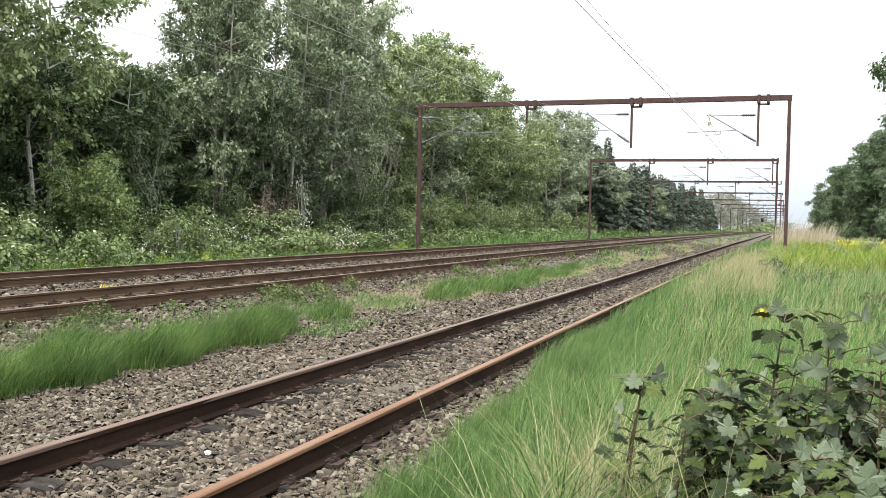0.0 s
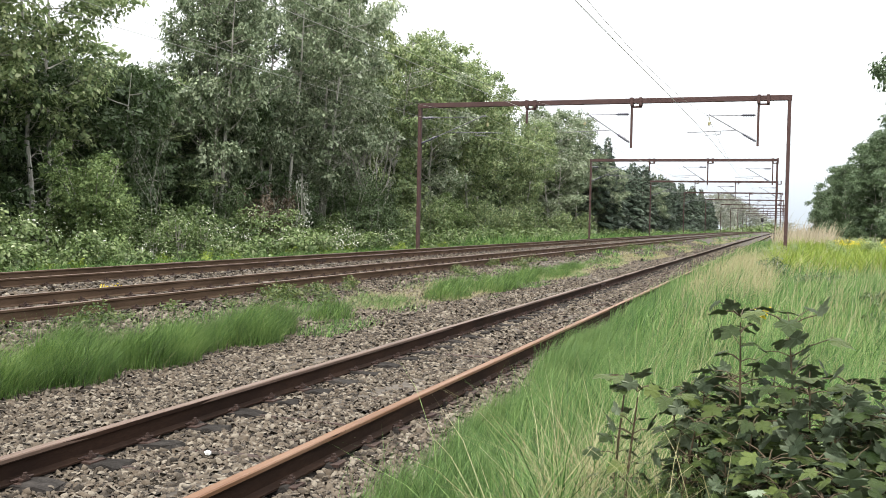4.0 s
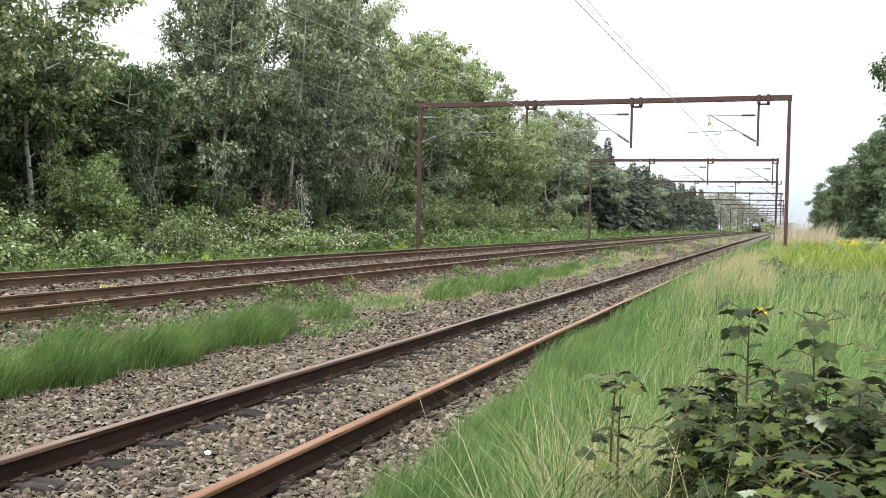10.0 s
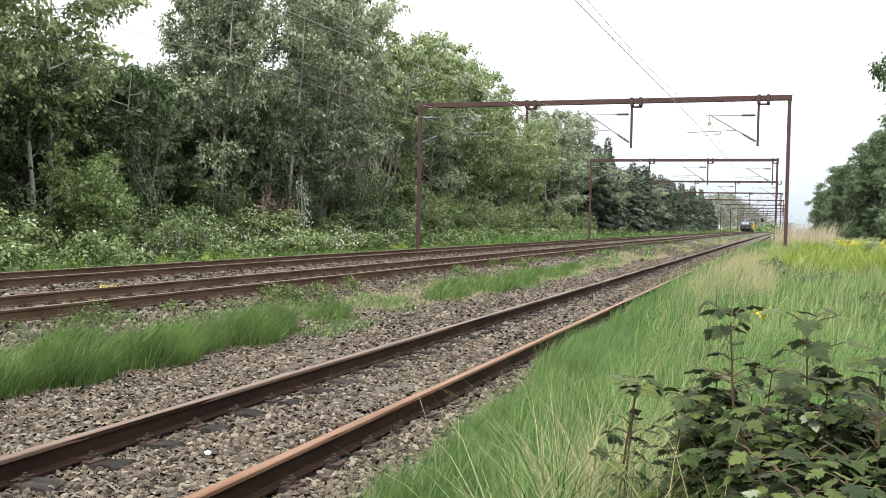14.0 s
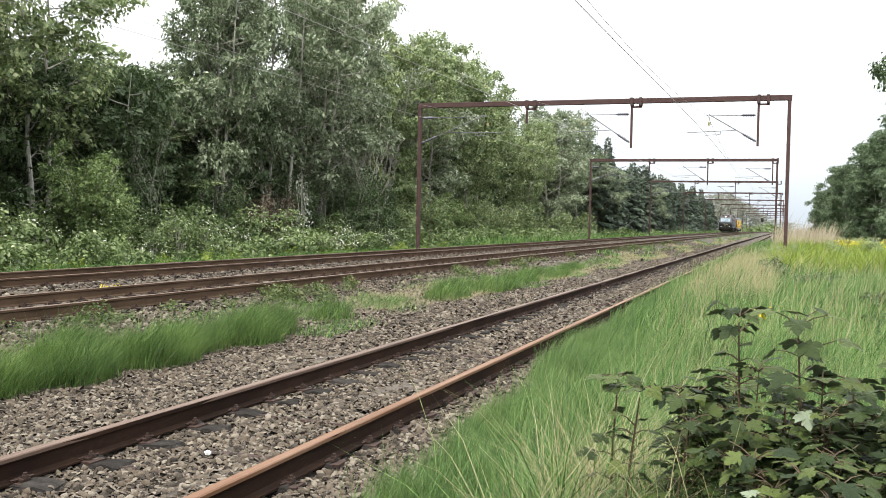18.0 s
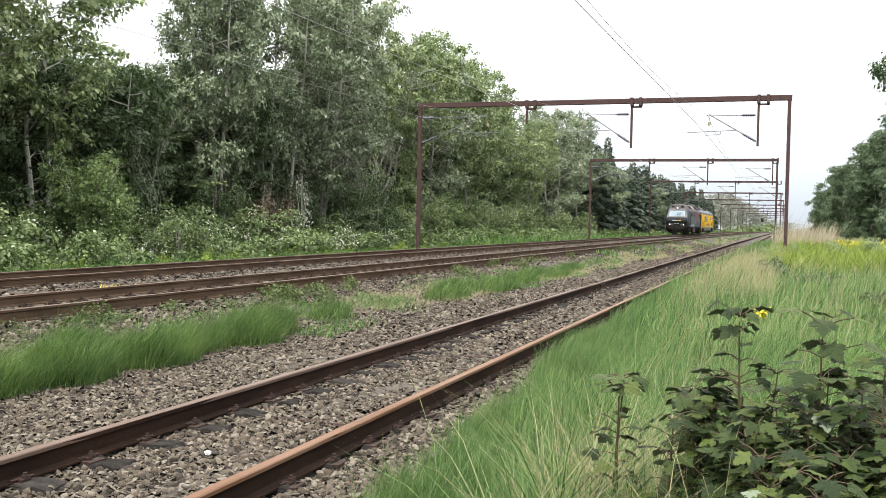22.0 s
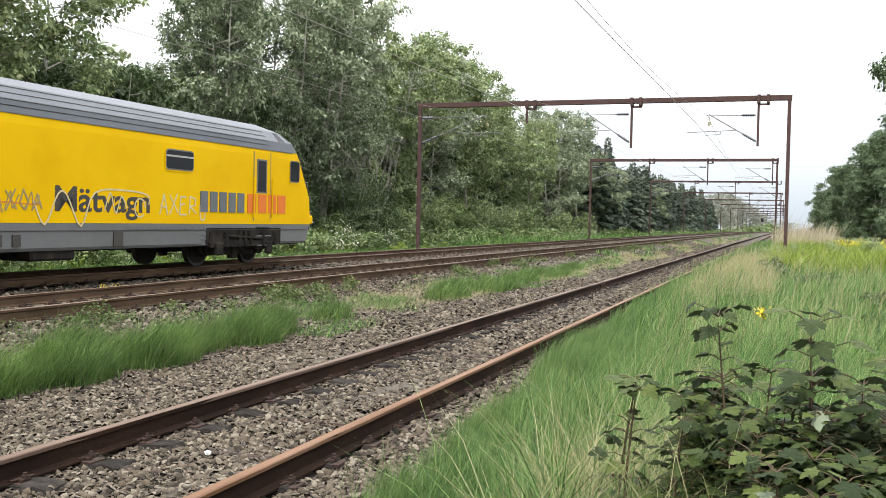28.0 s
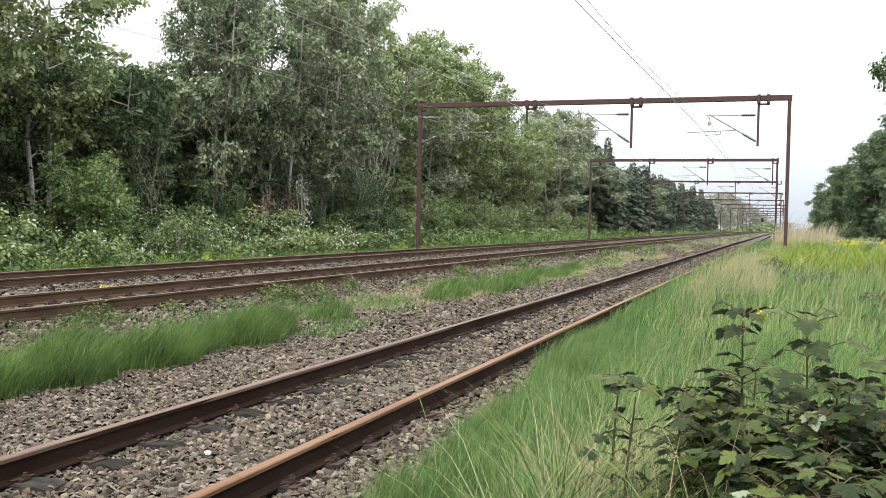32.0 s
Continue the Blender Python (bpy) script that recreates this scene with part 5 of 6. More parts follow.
# front row of the wood: kind, x, y, width
FRONT = [("d", -25.5, 18.5, 1.0), ("a", -24.6, 24.0, 0.85), ("a", -24.6, 27.7, 0.86), ("b", -25.2, 38.0, 0.76), ("b", -25.6, 40.4, 0.7),
         ("b", -25.2, 43.6, 0.78), ("e", -25.2, 47.2, 0.95), ("b", -26.0, 50.6, 0.82), ("e", -25.6, 54.6, 0.95), ("d", -27.4, 57.4, 0.85), ("d", -26.2, 61.0, 0.95), ("e", -25.2, 65.5, 1.0),
         ("a", -26.2, 71.0, 1.05), ("d", -25.0, 76.0, 1.05), ("a", -26.0, 81.5, 1.0), ("d", -25.0, 86.5, 0.9), ("d", -24.6, 91.5, 0.62), ("e", -24.4, 103.0, 1.05), ("e", -25.8, 109.0, 1.05), ("b", -25.4, 114.5, 1.0)]
SWAYING = []
for k, x, y, w in FRONT:
    SWAYING.append(wood_tree(T[k], x, y, w, 1.1 if y > 100 else 0.97))
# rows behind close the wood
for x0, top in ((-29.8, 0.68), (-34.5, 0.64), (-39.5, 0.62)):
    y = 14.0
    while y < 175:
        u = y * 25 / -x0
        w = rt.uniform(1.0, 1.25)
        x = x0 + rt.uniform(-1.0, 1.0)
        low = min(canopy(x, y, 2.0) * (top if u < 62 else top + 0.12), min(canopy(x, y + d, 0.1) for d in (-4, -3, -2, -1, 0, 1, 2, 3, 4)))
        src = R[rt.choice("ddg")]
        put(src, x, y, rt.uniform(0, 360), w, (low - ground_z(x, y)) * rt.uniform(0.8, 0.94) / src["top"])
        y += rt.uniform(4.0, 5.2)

# lower trees that close the gap between the tall ones
for k, x, y, w, top in (("c", -25.8, 29.6, 0.75, 6.9), ("c", -26.6, 32.0, 0.8, 6.6), ("c", -26.2, 34.4, 0.75, 7.1), ("c", -26.8, 38.8, 0.7, 7.0), ("c", -26.5, 19.5, 0.8, 6.0), ("c", -27.2, 24.5, 0.8, 6.0), ("c", -27.6, 45.5, 0.8, 7.0), ("c", -27.6, 53.0, 0.8, 7.0)):
    put(T[k], x, y, rt.uniform(0, 360), w, (top * x / -25 - ground_z(x, y)) / T[k]["top"], "lower dark green tree between taller trunks")
# backdrop of leaves, coloured dark for the shade inside the wood
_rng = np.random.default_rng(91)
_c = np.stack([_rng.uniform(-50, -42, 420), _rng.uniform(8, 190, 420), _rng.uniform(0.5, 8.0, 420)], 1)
tagged(mesh_ob("deep_wood", leaf_cloud("deep_wood", _c, _rng.uniform(1.3, 2.3, 420), 24000, 0.65, _rng), "leafdark"), "foliage deep inside the wood, its shade put into the leaf colour", "trees", kind="stuff")

S = {
    "a": spruce(21, 11.5, 2.3, 9000, 0.34, "tall dark green spruce tree"),
    "b": spruce(22, 10.5, 2.0, 9000, 0.34, "dark blue-green spruce with drooping branches"),
}
y = 121.0
while y < 300:
    for x0 in ((-22.9, -25.8) if y < 230 else (-23.6,)):
        x = x0 + rt.uniform(-0.7, 0.7) + main_x(y)
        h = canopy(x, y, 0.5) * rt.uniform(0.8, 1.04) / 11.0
        put(S[rt.choice("ab")], x, y + rt.uniform(-1, 1), rt.uniform(0, 360), rt.uniform(1.25, 1.5), h)
    y += 4.0 if y < 230 else 6.0
put(S["a"], -23.9, 131, 40, 1.0, 1.2)
for x, y, w, z in ((-23.2, 121.5, 0.8, 9.6), (-23.0, 125.5, 0.7, 9.0), (-22.6, 163, 0.8, 8.6), (-22.4, 171, 0.8, 8.2)):
    SWAYING.append(put(T["e"], x, y, rt.uniform(0, 360), w, z / T["e"]["top"], "grey-green tree before the conifers"))
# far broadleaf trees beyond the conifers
# haze of the distance is painted into these crowns
T["far"] = broad_tree(19, 13, 3.2, 0, "leafhazed", 5200, 0.3, "thin pale tree far along the line, haze in its leaf colour", 2, 0.12, 1.0, 0.9, rise=(0.9, 1.6))
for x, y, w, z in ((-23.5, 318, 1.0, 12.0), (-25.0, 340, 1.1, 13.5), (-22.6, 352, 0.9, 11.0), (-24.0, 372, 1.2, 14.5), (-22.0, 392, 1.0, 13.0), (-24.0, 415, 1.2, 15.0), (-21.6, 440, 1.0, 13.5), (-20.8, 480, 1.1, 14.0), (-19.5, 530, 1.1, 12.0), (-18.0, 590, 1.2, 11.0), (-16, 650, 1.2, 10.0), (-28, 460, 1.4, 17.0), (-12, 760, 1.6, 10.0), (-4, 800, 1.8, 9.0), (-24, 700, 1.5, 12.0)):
    put(T["far"], x, y, rt.uniform(0, 360), w, z / T["far"]["top"], "thin pale tree far along the line, haze in its leaf colour")

# trees on the field side
for x, y, w, z in ((8.9, 73, 1.0, 19.0), (13.0, 82, 1.2, 19.0), (10.6, 98, 1.05, 14.0), (12.0, 104, 1.1, 16.0), (8.4, 120, 0.85, 11.0), (10.5, 126, 1.1, 13.5), (7.3, 145, 0.8, 10.5), (7.4, 172, 0.85, 10.5), (7.6, 205, 0.9, 10.5), (8.0, 250, 0.95, 11.0), (8.2, 300, 1.0, 11.0), (8.8, 370, 1.1, 11.5), (15.5, 112, 1.2, 17.0), (15, 150, 1.2, 15.0)):
    put(R["f"], x, y, rt.uniform(0, 360), w, z / R["f"]["top"], "dark green tree with a crown down to the ground")

B = {
    "bush": shrub(31, 4.0, 1.75, "leafbush", 21000, 0.088, "rounded green bush before the wood", 12),
    "thorn": shrub(32, 5.0, 3.0, "leafdark", 13000, 0.12, "dense dark green thorn shrub"),
    "low": shrub(33, 2.2, 1.6, "leaf", 6500, 0.10, "low green shrub at the foot of the trees"),
    # inner shade of the wood is put into this shrub's leaf colour
    "deep": shrub(35, 5.0, 3.0, "leafdark", 2600, 0.3, "shrub deep in the wood, shade put into its dark leaves"),
    "mugwort": shrub(37, 1.7, 0.75, "bramble", 3000, 0.085, "tall grey-green weed before the brambles", 9),
    "brown": shrub(38, 2.6, 1.3, "brownleaf", 2600, 0.11, "withered reddish-brown shrub in the undergrowth", 8),
    "weed": shrub(36, 0.78, 0.5, "leafdark", 1700, 0.075, "dark leafy weed in the meadow"),
    "pale": shrub(34, 4.2, 1.0, "leafsilver", 480, 0.13, "silvery windblown shrub among the undergrowth"),
}
for k, x, y, w, h in (("bush", -22.0, 26.4, 1.0, 1.0), ("thorn", -23.8, 43.5, 0.8, 0.8), ("thorn", -22.4, 47.2, 0.75, 0.95), ("thorn", -22.6, 50.5, 0.75, 0.9), ("mugwort", -20.2, 28.6, 1.1, 1.0), ("mugwort", -20.0, 29.8, 0.9, 0.85), ("mugwort", -20.4, 27.5, 0.9, 0.8), ("brown", -23.0, 38.5, 1.0, 1.1), ("brown", -23.2, 41.0, 0.9, 1.2), ("low", -22.8, 21.0, 1.1, 1.2), ("low", -24.3, 30.2, 1.0, 1.1), ("thorn", -25.0, 32.5, 0.7, 0.7), ("thorn", -24.4, 37.5, 0.7, 0.75),
                      ("pale", -22.5, 42.0, 0.8, 1.1), ("low", -22.4, 55.0, 1.2, 1.2), ("low", -22.6, 60.0, 1.2, 1.5), ("bush", -23.2, 65.0, 1.1, 0.9), ("low", -22.4, 70.0, 1.3, 1.6), ("low", -22.3, 76.0, 1.2, 1.4), ("low", -22.6, 82.0, 1.3, 1.5), ("mugwort", -22.6, 88.0, 1.6, 1.5),
                      ("low", -22.0, 94.0, 1.4, 1.3), ("mugwort", -22.8, 99.0, 1.7, 1.7), ("low", -22.2, 106.0, 1.5, 1.4), ("bush", -26.5, 24.0, 1.2, 1.3), ("thorn", -27.5, 28.5, 1.0, 0.9), ("thorn", -28, 40, 1.0, 0.9), ("thorn", -27.5, 57, 1.0, 1.0), ("thorn", -28, 64, 1.1, 1.1), ("thorn", -27.0, 72, 1.1, 1.1), ("thorn", -27, 82, 1.1, 1.0)):
    put(B[k], x, y, rt.uniform(0, 360), w, h)


for k, x, y, w, h in (("low", -1.0, 43.5, 0.3, 0.42), ("low", -0.55, 44.5, 0.35, 0.5), ("low", 0.2, 45.5, 0.35, 0.48), ("weed", -0.5, 30.2, 1.0, 1.0), ("weed", 0.2, 27.5, 0.9, 0.6), ("weed", 0.8, 28.0, 1.0, 0.65), ("low", 3.9, 29.0, 0.5, 0.66), ("low", 3.5, 26.0, 0.5, 0.5), ("weed", 1.75, 20.0, 1.1, 0.8), ("weed", 1.5, 17.0, 0.8, 0.6), ("low", 1.9, 47.0, 0.5, 0.55), ("low", 3.6, 50.0, 0.6, 0.6), ("low", 5.4, 50.0, 0.6, 0.6)):
    put(B[k], x, y, rt.uniform(0, 360), w, h, "small leafy shrub in the meadow")


y = 15.0
while y < 120:
    put(B["deep"], -32.0 + rt.uniform(-0.8, 0.8), y, rt.uniform(0, 360), 1.15, rt.uniform(0.7, 0.95), "shrub deep in the wood, shade put into its dark leaves")
    y += 4.4


def bare_shrub(x, y, height, seed, label, stems=4, girth=0.04, fan=0.4):
    rng = random.Random(seed)
    t = tagged(new("bare_shrub"), label, "shrub")
    t.location = (x, y, ground_z(x, y))
    def grow(bm, p, d, ln, r, depth):
        q = p + d * ln
        m = p.lerp(q, 0.5) + Vector((rng.uniform(-1, 1), rng.uniform(-1, 1), 0)) * ln * 0.07
        polytube(bm, [p, m, q], [r, r * 0.8, r * 0.55], 5)
        if depth:
            for k in range(3):
                grow(bm, p.lerp(q, rng.uniform(0.45, 1)), (d + Vector((rng.uniform(-0.6, 0.6), rng.uniform(-0.8, 0.8), rng.uniform(-0.1, 0.5)))).normalized(), ln * rng.uniform(0.45, 0.7), r * 0.55, depth - 1)
    for k in range(stems):
        bm = bmesh.new()
        grow(bm, Vector((0, 0, -0.2)), Vector((rng.uniform(-fan, fan), rng.uniform(-fan, fan), 1)).normalized(), height * 0.55, girth, 3)
        part("branch", bm, "deadwood", t)
    return t


bare_shrub(-22.7, 30.7, 5.4, 3, "thin leafless grey sapling among brambles", 2, 0.016, 0.16)
bare_shrub(-22.1, 49.0, 7.2, 5, "dead pale branching tree at the wood's edge", 5, 0.062, 0.3)
bare_shrub(-23.4, 40.6, 4.0, 8, "bare grey saplings before the wood", 2, 0.016, 0.3)
bare_shrub(-23.3, 45.6, 4.4, 12, "bare forked grey saplings among thorns", 2, 0.016, 0.3)


# ---- ground plants ----


def strip_cover(name, n, x0, x1, y0, y1, h0, h1, size, material, label, seed, clump=0.5, power=1.0, tilt=0.7, shell=0.7, per=9, up=0.7):
    """Low leafy cover: leaves over many mounds."""
    rng = np.random.default_rng(seed)
    k = max(20 if y1 - y0 > 1 else 3, int(abs(x1 - x0) * (y1 - y0) * 0.7))
    cx, cy = rng.uniform(x0, x1, k), y0 + (y1 - y0) * rng.uniform(0, 1, k) ** power
    r = rng.uniform(0.6, 1.2, k) * clump
    cz = np.array([ground_z(a, b) for a, b in zip(cx, cy)]) + rng.uniform(h0, h1, k) - r
    cx = cx + np.array([drift(a, b) for a, b in zip(cx, cy)])
    me = leaf_cloud(name, np.stack([cx, cy, cz], 1), r, n, size, rng, tilt, shell=shell, per=per, up=up)
    return tagged(mesh_ob(name, me, material), label, "undergrowth", kind="stuff")


strip_cover("brambles", 36000, -22.3, -19.5, 17, 50, 0.35, 1.2, 0.115, "bramble", "bright green brambles with pale leaves beside the track", 41, 0.5)
strip_cover("brambles", 30000, -24.4, -21.4, 17, 50, 1.1, 2.2, 0.125, "bramble", "mounded brambles at the foot of the trees", 42, 0.75)
strip_cover("undergrowth", 18000, -22.8, -19.8, 48, 120, 0.4, 1.3, 0.2, "bramble", "low green undergrowth along the wood", 43, 0.6, 1.3)
strip_cover("undergrowth", 10000, -22.6, -19.2, 120, 420, 0.3, 0.9, 0.35, "bramble", "distant low undergrowth along the line", 44, 0.7, 1.6)
strip_cover("far_hedge", 3600, -30, -8, 430, 800, 1.0, 3.6, 1.3, "bramble", "hazy green hedge far along the line", 77, 2.0, 1.2)
strip_cover("white_blossoms", 1700, -22.2, -19.7, 24, 50, 0.5, 1.35, 0.062, "white", "small white bindweed blossoms on the brambles", 41, 0.56, per=2, up=1.0)
strip_cover("white_blossoms", 2400, -24.2, -21.2, 17, 50, 1.1, 2.3, 0.068, "white", "small white blossoms over the mounded brambles", 42, 0.8, per=2, up=1.0)


def dome_height(spots, x, y):
    """Blades are tallest in the middle of their mound."""
    d = np.min([((x - cx) / rx) ** 2 + ((y - cy) / ry) ** 2 for cx, cy, rx, ry in spots], axis=0)
    return 0.3 + 0.95 * np.sqrt(np.clip(1.05 - d, 0, 1))


def grass(name, n, x0, x1, y0, y1, height, width, material, label, seed, lean=(0.25, 0.1), power=1.0, inside=None, curl=0.5, var=0.3, wild=0.4, tuft=(0.9, 0.45), dome=None):
    """Bent tapering blades, each of five triangles."""
    rng = np.random.default_rng(seed)
    x = rng.uniform(x0, x1, n)
    y = y0 + (y1 - y0) * rng.uniform(0, 1, n) ** power
    if inside is not None:
        keep = inside(x, y, rng)
        x, y = x[keep], y[keep]
        n = len(x)
    z = np.array([ground_z(a, b) for a, b in zip(x, y)]) - 0.04
    x = x + np.array([drift(a, b) for a, b in zip(x, y)])
    patch = np.array([noise.noise((a * tuft[0], b * tuft[0], seed)) for a, b in zip(x, y)])
    h = height * np.exp(rng.normal(0, var, n)) * (1 + tuft[1] * patch)
    if dome:
        h = h * dome_height(dome, x, y)
    hd = rng.uniform(0, 2 * np.pi, n)
    wx, wy = np.cos(hd) * width / 2, np.sin(hd) * width / 2
    b = np.stack([lean[0] + rng.normal(0, wild, n), lean[1] + rng.normal(0, wild, n)], 1) * h[:, None]
    root = np.stack([x, y, z], 1)
    v = np.zeros((n, 7, 3))
    for i, (u, w) in enumerate(((0, 1.0), (0.4, 0.9), (0.75, 0.6))):
        c = root + np.concatenate([b * (u ** (1 + curl * 2))[..., None] if np.ndim(u) else b * u ** (1 + curl * 2), (h * (u - 0.12 * u * u))[:, None]], 1)
        off = np.stack([wx * w, wy * w, np.zeros(n)], 1)
        v[:, 2 * i], v[:, 2 * i + 1] = c - off, c + off
    v[:, 6] = root + np.concatenate([b, (h * 0.86)[:, None]], 1)
    f = np.array([0, 1, 3, 2, 2, 3, 5, 4, 4, 5, 6])
    idx = (np.arange(n)[:, None] * 7 + f[None]).ravel()
    me = raw(name, v.reshape(-1, 3), idx, np.tile([4, 4, 3], n))
    return tagged(mesh_ob(name, me, material), label, "grass", kind="stuff")


def edge(x, y, rng):
    """Uneven border of the meadow along the siding."""
    return x > np.interp(y, [3, 5, 6.2, 8.9, 13.3, 19.3, 35, 110], [-1.85, -2.05, -2.25, -2.43, -2.58, -2.72, -2.95, -3.0]) + 0.10 * np.sin(y * 0.9) + 0.08 * np.sin(y * 2.3) + rng.normal(0, 0.07, len(x))


def border(y):
    return np.interp(y, [3, 5, 6.2, 8.9, 13.3, 19.3, 35, 110], [-1.85, -2.05, -2.25, -2.43, -2.58, -2.72, -2.95, -3.0])


def soft_band(x, y, rng):
    """The finer grass next to the siding, thinning out into the taller meadow."""
    return edge(x, y, rng) & ((0.94 * y - 0.34 * x > 5.2) | (rng.uniform(0, 1, len(x)) < 0.15)) & (x < border(y) + 1.15 + 0.35 * np.sin(y * 0.7) + rng.normal(0, 0.28, len(x)))


def meadow(x, y, rng):
    return edge(x, y, rng) & (x > border(y) + 0.75 + 0.3 * np.sin(y * 0.7) + rng.normal(0, 0.3, len(x))) & ((x < 0.09 * y + 0.5) & (0.94 * y - 0.34 * x > 4.6) | (rng.uniform(0, 1, len(x)) < 0.12))


grass("soft_grass", 210000, -2.9, 0.2, 3.4, 15, 0.25, 0.0034, "softgrass", "soft fine bluish-green grass beside the siding", 51, (0.22, 0.06), 1.15, soft_band, 0.5, 0.25, 0.2, (2.2, 0.8))
grass("soft_grass", 60000, -3.3, 0.0, 15, 34, 0.3, 0.008, "softgrass", "soft fine grass along the siding", 50, (0.2, 0.06), 1.1, soft_band, 0.5, 0.25, 0.2)
grass("soft_grass", 16000, -3.3, -1.4, 34, 100, 0.28, 0.025, "softgrass", "soft grass farther along the siding", 48, (0.2, 0.06), 1.5, edge, 0.5, 0.25, 0.2)
grass("meadow_grass", 110000, -2.0, 2.6, 3.2, 12, 0.36, 0.0036, "grass", "tall soft green grass bent by the wind", 58, (0.12, 0.10), 1.1, meadow, 0.6, 0.32, 0.36, (1.6, 0.7))
grass("meadow_grass", 75000, -3.2, 4.4, 12, 30, 0.42, 0.0085, "grass", "tall green grass beside the siding", 52, (0.12, 0.1), 1.1, meadow, 0.5, 0.3, 0.25)
grass("meadow_grass", 22000, -3.6, 12.0, 30, 110, 0.42, 0.03, "grass", "meadow grass along the line", 53, (0.2, 0.0), 1.5, meadow)
grass("seed_stalks", 3000, -1.6, 2.5, 4.6, 16, 0.55, 0.0045, "seedstalk", "thin pale green seed stalks among the grass", 71, (0.12, 0.04), 1.0, meadow, 0.4, 0.25, 0.16)
grass("dry_stalks", 700, -1.5, 2.5, 3.6, 14, 0.62, 0.0042, "straw", "dry straw-coloured grass stalks", 54, (0.22, 0.05), 1.0, meadow, 0.5, 0.25, 0.2)
grass("dry_stalks", 3600, -2.0, 4.5, 13, 46, 0.72, 0.009, "straw", "pale dry grass stalks in the meadow", 55, (0.15, 0.0), 1.1, meadow, 0.5, 0.25, 0.18)
grass("dry_stalks", 2600, -2.1, -0.3, 20, 46, 0.8, 0.011, "straw", "pale dry grass stalks beside the siding", 49, (0.15, 0.0), 1.1, edge, 0.5, 0.2, 0.16)
grass("reed_plumes", 1000, -1.0, 2.9, 62, 84, 1.95, 0.035, "plume", "pale dry reeds beyond the portal", 56, (0.12, 0.0), 1.0, None, 0.5, 0.16, 0.12)
grass("goldenrod", 19000, -0.7, 8.0, 36, 66, 0.85, 0.03, "herb", "yellow-green tall herbs in the meadow", 57, (0.1, 0.0), 1.0, None, 0.3, 0.2)
strip_cover("yellow_flowers", 700, 2.0, 5.0, 52, 60, 0.95, 1.2, 0.07, "yellowflower", "yellow flower heads over the herbs", 58, 0.25, per=3)
strip_cover("ragwort", 36, -0.27, -0.2, 9.2, 9.3, 0.98, 1.04, 0.035, "yellowflower", "small yellow-flowered ragwort in the grass", 70, 0.07, 1.0, 0.9, 0.1)

grass("dry_stalks", 1500, -1.2, -0.1, 3.9, 5.6, 0.62, 0.0045, "straw", "pale bent grass stalks near the seedlings", 59, (0.2, 0.1), 1.0, None, 0.6, 0.28, 0.55)
grass("green_blades", 8500, -1.05, 0.2, 3.5, 4.8, 0.52, 0.0065, "grass", "broad green grass blades round the seedlings", 60, (0.1, 0.1))


def blob(cx, cy, rx, ry):
    def f(x, y, rng):
        d = ((x - cx) / rx) ** 2 + ((y - cy) / ry) ** 2
        return d < rng.uniform(0.5, 1.0, len(x)) + 0.12 * np.sin(x * 4 + y * 3)
    return f


def tufts(x, y, rng):
    k = np.array([noise.noise((a * 0.8, b * 0.35, 3.0)) for a, b in zip(x, y)])
    return k > rng.uniform(0.05, 0.5, len(x))


def mounds(spots):
    def f(x, y, rng):
        keep = np.zeros(len(x), bool)
        for spot in spots:
            keep |= blob(*spot)(x, y, rng)
        return keep
    return f


NEAR_MOUNDS = [(-7.0, 5.6, 0.75, 0.8), (-7.15, 6.8, 0.7, 0.75), (-6.85, 7.8, 0.62, 0.7), (-7.25, 8.6, 0.5, 0.6), (-6.8, 9.1, 0.55, 0.75), (-7.0, 10.2, 0.5, 0.7), (-6.85, 11.2, 0.55, 0.7), (-7.05, 12.2, 0.42, 0.6)]
grass("grass_clump", 60000, -8.2, -5.9, 4.6, 12.9, 0.38, 0.0058, "clump", "dense dark green fine grass clump on the ballast", 61, (0.22, 0.12), 1.1, mounds(NEAR_MOUNDS), 0.7, 0.22, 0.32, (2.6, 0.4), NEAR_MOUNDS)
grass("clump_straw", 700, -7.8, -6.2, 5.0, 13.2, 0.3, 0.004, "straw", "a few dry stalks in the grass clump", 72, (0.2, 0.1), 1.0, mounds(NEAR_MOUNDS), 0.6, 0.3, 0.4)
FAR_MOUNDS = [(-7.1, 14.2, 0.45, 0.7), (-6.9, 19.5, 0.45, 1.2), (-6.8, 22.5, 0.55, 1.6), (-7.0, 25.5, 0.5, 1.6), (-7.4, 21.5, 0.4, 1.4), (-6.75, 29.0, 0.35, 1.5), (-7.3, 28.0, 0.4, 1.6), (-7.2, 33.0, 0.4, 1.6)]
grass("grass_clump", 26000, -8.0, -6.2, 13, 35, 0.30, 0.009, "clump", "green grass clumps between the tracks", 62, (0.22, 0.1), 1.0, mounds(FAR_MOUNDS), 0.7, 0.25, 0.32, (1.8, 0.4), FAR_MOUNDS)
DRY_SPOTS = [(-7.4, 17.6, 0.75, 2.2), (-6.9, 20.4, 0.55, 2.4), (-7.7, 21.0, 0.5, 2.5), (-6.7, 30.0, 0.6, 4.0), (-6.9, 38.0, 0.7, 5.0), (-7.3, 46.0, 0.8, 6.0)]
grass("dry_verge", 60000, -8.3, -6.0, 14, 52, 0.12, 0.007, "straw", "dry yellowish grass between the tracks", 68, (0.2, 0), 1.2, lambda x, y, rng: mounds(DRY_SPOTS)(x, y, rng) & (rng.uniform(0, 1, len(x)) < 0.8), 0.5, 0.3, 0.5)
